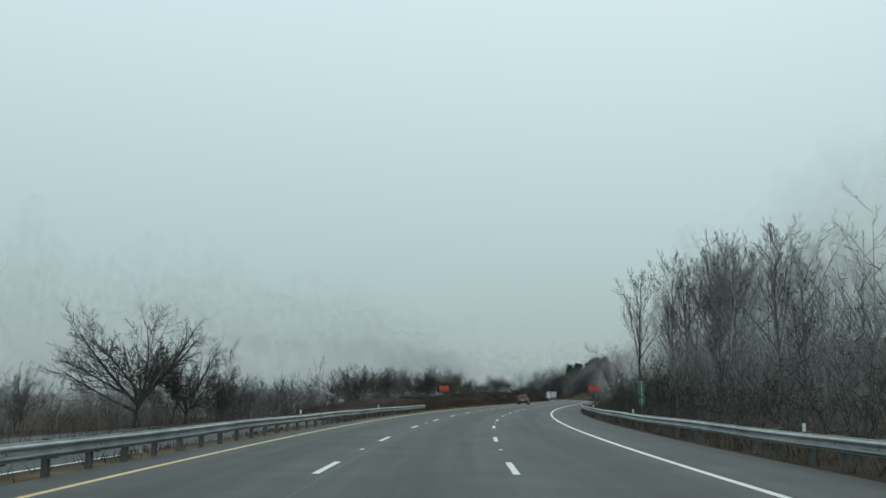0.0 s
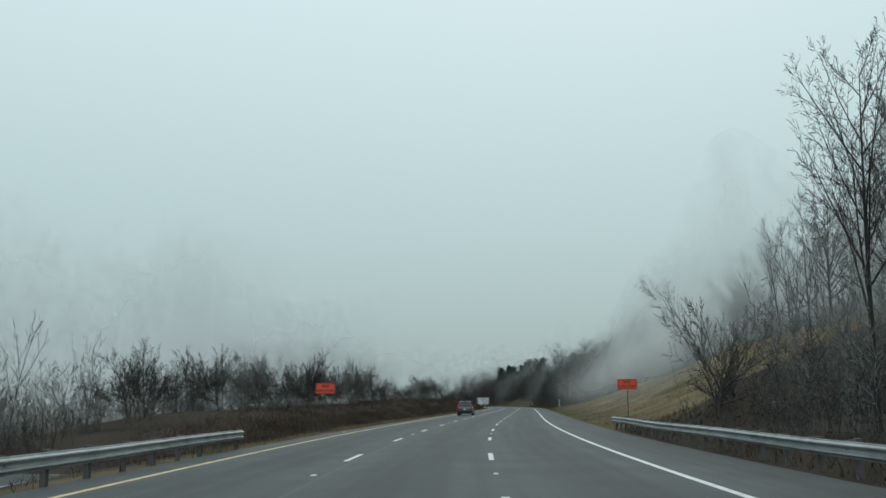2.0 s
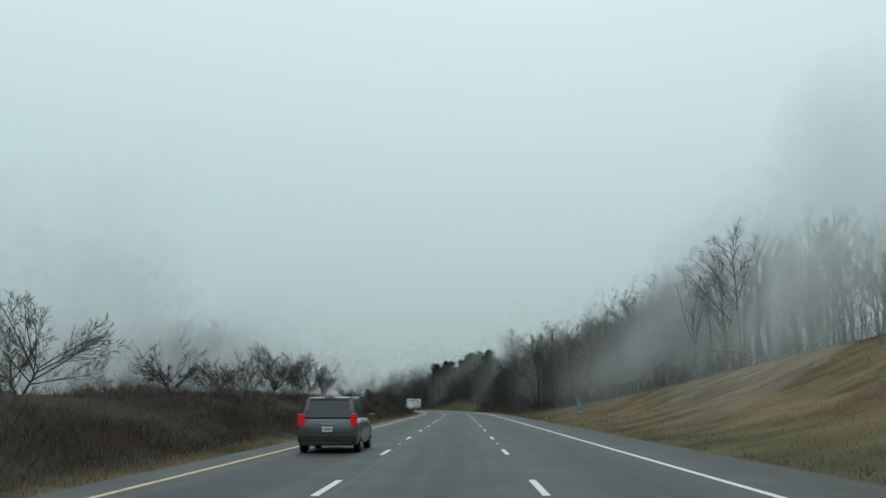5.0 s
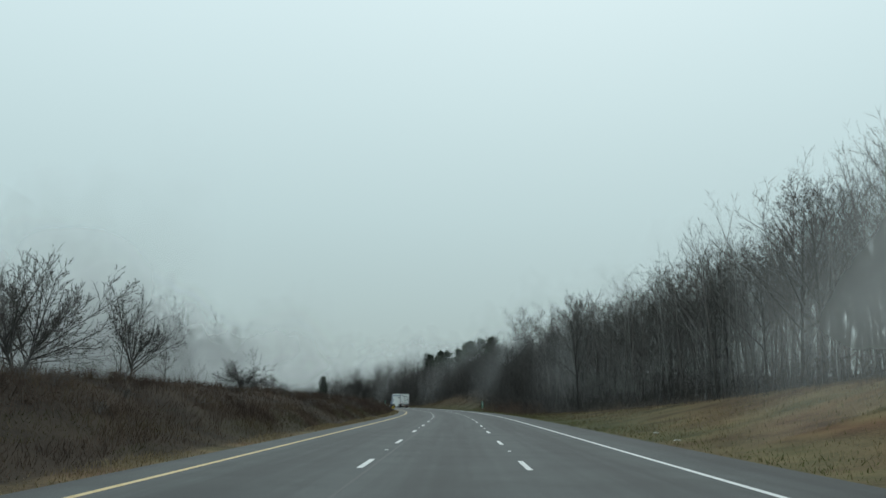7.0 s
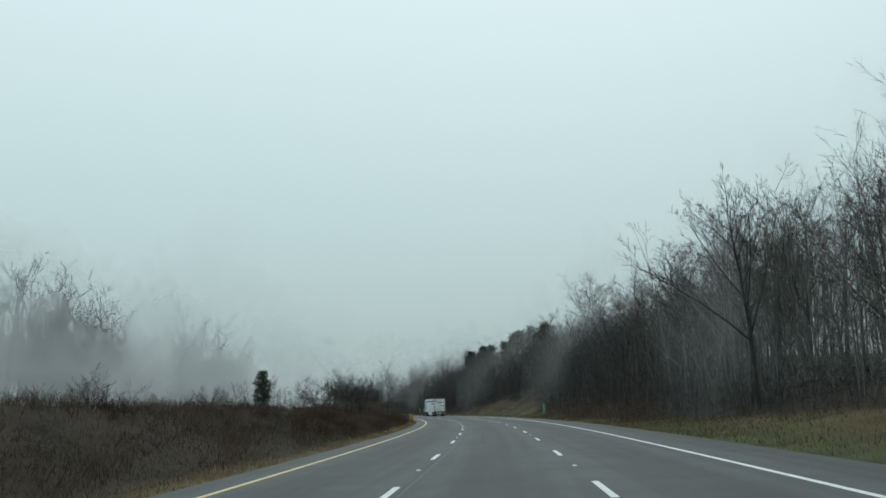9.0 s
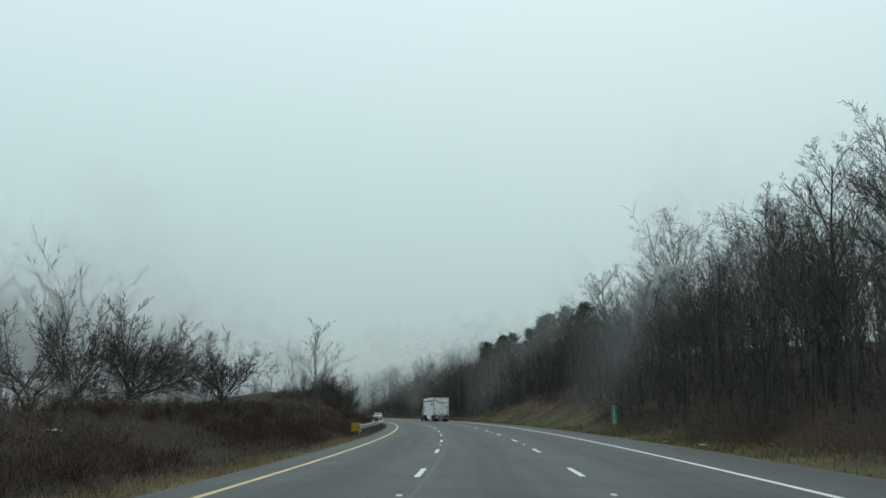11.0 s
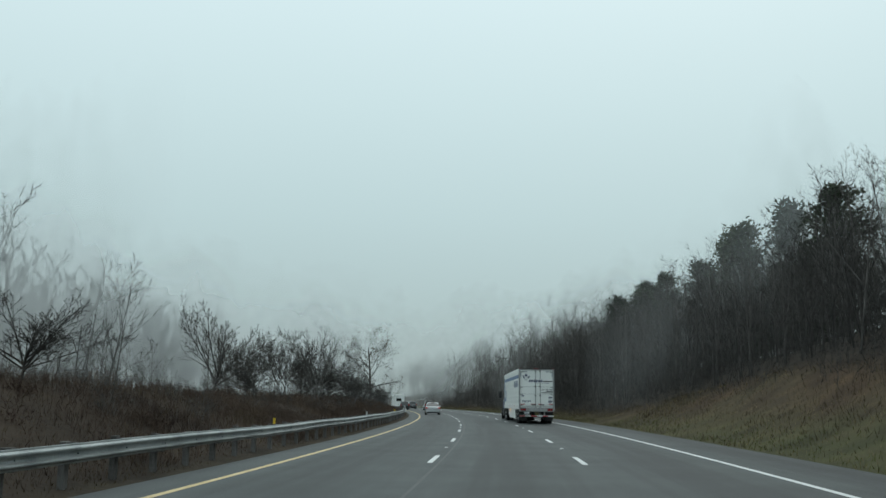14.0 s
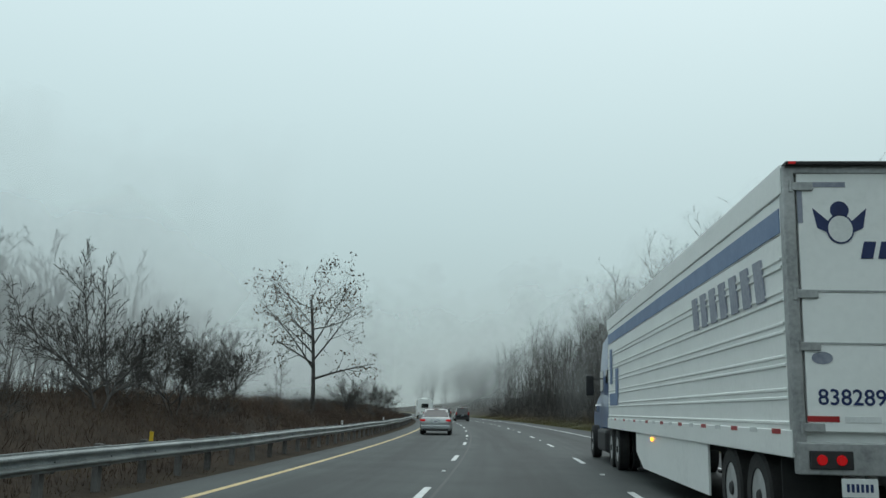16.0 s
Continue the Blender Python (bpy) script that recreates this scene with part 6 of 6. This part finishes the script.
    part("name_bar", bm, M_PLASTIC, t, "narrow dark bar of small letters")
    lettering("There are no shortcuts", 0.10, M_NAVY, t, pose(0.42, -0.041, ZT - 1.0))
    cx, cz = -0.74, ZT - 0.58
    for sx in (-1, 1):
        bm = bmesh.new()
        wedge = ((0.08, -0.02), (0.26, 0.14), (0.22, -0.06), (0.10, -0.12))
        loft(bm, [[(cx + sx * a, y, cz + b) for a, b in wedge] for y in (-0.0425, -0.036)])
        part("emblem_wedge", bm, M_NAVY, t, "plain navy emblem wedge")
    for rx, rz, dz, m_ in ((0.135, 0.15, -0.07, M_NAVY), (0.118, 0.133, -0.07, M_SIGN_WHITE), (0.09, 0.09, 0.12, M_NAVY)):
        bm = bmesh.new()
        depth = -0.0445 if m_ is M_SIGN_WHITE else -0.0435
        ring = [(cx + rx * math.cos(a), cz + dz + rz * math.sin(a)) for a in [2 * math.pi * k / 24 for k in range(24)]]
        loft(bm, [[(x, y, z) for x, z in ring] for y in (depth, -0.036)])
        part("emblem_disc", bm, m_, t, "plain emblem disc")
    lettering("JOIN OUR TEAM", 0.105, M_PLASTIC, t, pose(1.13, -0.041, ZB + 1.33), "RIGHT")
    bm = bmesh.new()
    box(bm, (0.90, -0.040, ZB + 1.22), (0.46, 0.006, 0.06))
    box(bm, (0.76, -0.040, ZB + 1.11), (0.74, 0.006, 0.05))
    part("contact_bars", bm, M_PLASTIC, t, "thin dark bars of unread lines")
    lettering("838289", 0.215, M_NAVY, t, pose(-0.72, -0.041, ZB + 0.50), label="navy fleet number")
    bm = bmesh.new()
    ring = [(-0.98 + 0.10 * math.cos(a), ZB + 0.88 + 0.06 * math.sin(a)) for a in [2 * math.pi * k / 20 for k in range(20)]]
    loft(bm, [[(x, y, z) for x, z in ring] for y in (-0.043, -0.036)])
    part("maker_badge", bm, M_GREY_VINYL, t, "small oval badge")
    bm = bmesh.new()
    box(bm, (0.98, -0.040, ZB + 0.62), (0.27, 0.006, 0.42))
    sticker = part("caution_sticker", bm, M_SIGN_WHITE, t, "blue and white caution sticker")
    bm = bmesh.new()
    box(bm, (0.98, -0.0445, ZB + 0.78), (0.27, 0.003, 0.10))
    box(bm, (0.98, -0.0445, ZB + 0.49), (0.27, 0.003, 0.16))
    part("blue_field", bm, M_NAVY, sticker)
    lettering("CAUTION", 0.062, M_SIGN_WHITE, sticker, pose(0.98, -0.048, ZB + 0.78))
    lettering("WIDE", 0.075, M_SIGN_WHITE, sticker, pose(0.98, -0.048, ZB + 0.53))
    lettering("TURNS", 0.075, M_SIGN_WHITE, sticker, pose(0.98, -0.048, ZB + 0.455))
    # sill, lamps, plate, bumper, flaps
    bm = bmesh.new()
    box(bm, (0, 0.0, ZB - 0.07), (W2 * 2 - 0.02, 0.14, 0.30), 0.012)
    part("rear_sill", bm, M_TRAILER_EDGE, t)
    for sx in (-1, 1):
        bm = bmesh.new()
        box(bm, (sx * 0.96, -0.085, ZB - 0.08), (0.40, 0.03, 0.17), 0.008)
        cluster = part("lamp_box", bm, M_PLASTIC, t)
        for k in (0, 1):
            bm = bmesh.new()
            tube(bm, (sx * (0.87 + 0.18 * k), -0.10, ZB - 0.08), (sx * (0.87 + 0.18 * k), -0.125, ZB - 0.08), 0.050, 0.042, n=16)
            part("lens", bm, M_TAIL, cluster, "lit red lens")
    for x in (-1.2, -0.16, 0.0, 0.16, 1.2):
        bm = bmesh.new()
        box(bm, (x, -0.125, ZT + 0.005), (0.07, 0.02, 0.025), 0.004)
        part("marker_lamp", bm, M_TAIL, t)
    bm = bmesh.new()
    box(bm, (-0.72, -0.10, ZB - 0.33), (0.33, 0.015, 0.17), 0.004)
    plate = part("plate", bm, M_SIGN_WHITE, t)
    for k in range(6):
        bm = bmesh.new()
        box(bm, (-0.83 + 0.043 * k, -0.110, ZB - 0.33), (0.026, 0.004, 0.075))
        part("bar", bm, M_NAVY, plate)
    bm = bmesh.new()
    box(bm, (0, 0.05, 0.55), (W2 * 2 - 0.1, 0.10, 0.10), 0.01)
    bar = part("rear_guard", bm, M_TRAILER_EDGE, t, "rear underride bar")
    for k in range(6):
        bm = bmesh.new()
        box(bm, (-1.03 + 0.412 * k, -0.003, 0.55), (0.40, 0.006, 0.07))
        part("tape", bm, M_RED_TAPE if k % 2 == 0 else M_SIGN_WHITE, bar)
    for sx in (-1, 1):
        bm = bmesh.new()
        box(bm, (sx * 0.55, 0.08, 0.80), (0.09, 0.07, 0.46), 0.01)
        part("guard_strut", bm, M_TRAILER_EDGE, t)
        bm = bmesh.new()
        box(bm, (sx * 0.92, 0.62, 0.60), (0.60, 0.02, 0.75), 0.004)
        part("mud_flap", bm, M_PLASTIC, t)
        bm = bmesh.new()
        box(bm, (sx * 0.45, LEN / 2 - 0.6, ZB - 0.16), (0.10, LEN - 3.0, 0.22), 0.01)
        part("frame_rail", bm, M_PLASTIC, t)
        bm = bmesh.new()
        loft(bm, [[(sx * (W2 - 0.05), y, z), (sx * (W2 - 0.02), y, z), (sx * (W2 - 0.02), y, ZB - 0.05), (sx * (W2 - 0.05), y, ZB - 0.05)] for y, z in ((3.9, 0.32), (9.9, 0.32), (10.9, 0.62))])
        part("side_skirt", bm, M_TRAILER, t, "white aerodynamic side skirt")
        bm = bmesh.new()
        box(bm, (sx * (W2 + 0.01), 8.6, ZB - 0.15), (0.03, 0.12, 0.07), 0.01)
        part("side_lamp", bm, M_AMBER, t)
        bm = bmesh.new()
        box(bm, (sx * 0.9, 12.2, 0.62), (0.14, 0.14, 0.85), 0.01)
        box(bm, (sx * 0.9, 12.2, 0.16), (0.28, 0.30, 0.05), 0.01)
        part("landing_leg", bm, M_PLASTIC, t)
        for y in (1.55, 2.80):
            for dx in (1.08, 0.75):
                wheel(t, sx * dx, y, 0.51, 0.27)
    for y in (1.55, 2.80):
        bm = bmesh.new()
        tube(bm, (-0.9, y, 0.51), (0.9, y, 0.51), 0.07, n=10)
        part("axle", bm, M_PLASTIC, t)
    # tractor
    k = thing("truck_tractor", pose(float(x0), float(y0), 0, 0, 0, h0), "blue sleeper truck tractor coupled to the white trailer", "truck")
    bm = bmesh.new()
    st = [(16.75, 0.95, 1.0, 3.72, 1.02), (17.2, 0.95, 1.0, 3.82, 1.10), (18.6, 0.95, 1.0, 3.70, 1.12), (19.5, 0.95, 1.0, 3.05, 1.10), (20.0, 0.95, 1.0, 2.2, 1.06)]
    loft(bm, [[(-hw, y, zb), (-hw, y, zt - 0.25), (-hw * 0.86, y, zt), (hw * 0.86, y, zt), (hw, y, zt - 0.25), (hw, y, zb)] for y, _, zb, zt, hw in st])
    part("cab", bm, M_TRACTOR, k)
    bm = bmesh.new()
    loft(bm, [[(-1.0, y, 0.75), (-1.02, y, zt), (1.02, y, zt), (1.0, y, 0.75)] for y, zt in ((19.9, 2.05), (21.2, 1.85), (22.3, 1.55), (22.6, 1.2))])
    part("hood", bm, M_TRACTOR, k)
    for sx in (-1, 1):
        bm = bmesh.new()
        box(bm, (sx * 1.10, 19.0, 2.35), (0.06, 0.85, 0.62), 0.02)
        part("door_window", bm, M_GLASS, k)
        bm = bmesh.new()
        box(bm, (sx * 1.11, 17.6, 2.45), (0.05, 0.40, 0.40), 0.02)
        part("sleeper_window", bm, M_GLASS, k)
        bm = bmesh.new()
        box(bm, (sx * 1.42, 19.75, 2.25), (0.24, 0.14, 0.62), 0.04)
        tube(bm, (sx * 1.08, 19.7, 2.45), (sx * 1.4, 19.75, 2.45), 0.02, n=8)
        tube(bm, (sx * 1.08, 19.7, 2.05), (sx * 1.4, 19.75, 2.05), 0.02, n=8)
        part("mirror", bm, M_PLASTIC, k)
        bm = bmesh.new()
        box(bm, (sx * 1.05, 20.9, 1.55), (0.20, 0.12, 0.24), 0.04)
        part("hood_mirror", bm, M_CHROME, k)
        bm = bmesh.new()
        box(bm, (sx * 1.04, 18.6, 0.62), (0.32, 2.2, 0.66), 0.10)
        part("tank_fairing", bm, M_PLASTIC, k)
        bm = bmesh.new()
        box(bm, (sx * 1.05, 16.75, 2.3), (0.05, 0.5, 2.4), 0.02)
        part("side_extender", bm, M_TRACTOR, k)
        for y in (14.6, 15.9):
            for dx in (1.08, 0.75):
                wheel(k, sx * dx, y, 0.51, 0.27)
        wheel(k, sx * 1.08, 21.2, 0.51, 0.28)
    bm = bmesh.new()
    box(bm, (0, 18.2, 0.75), (0.9, 8.4, 0.24), 0.02)
    part("chassis", bm, M_PLASTIC, k)
    return t


semi_trailer(458.54, 3.62)
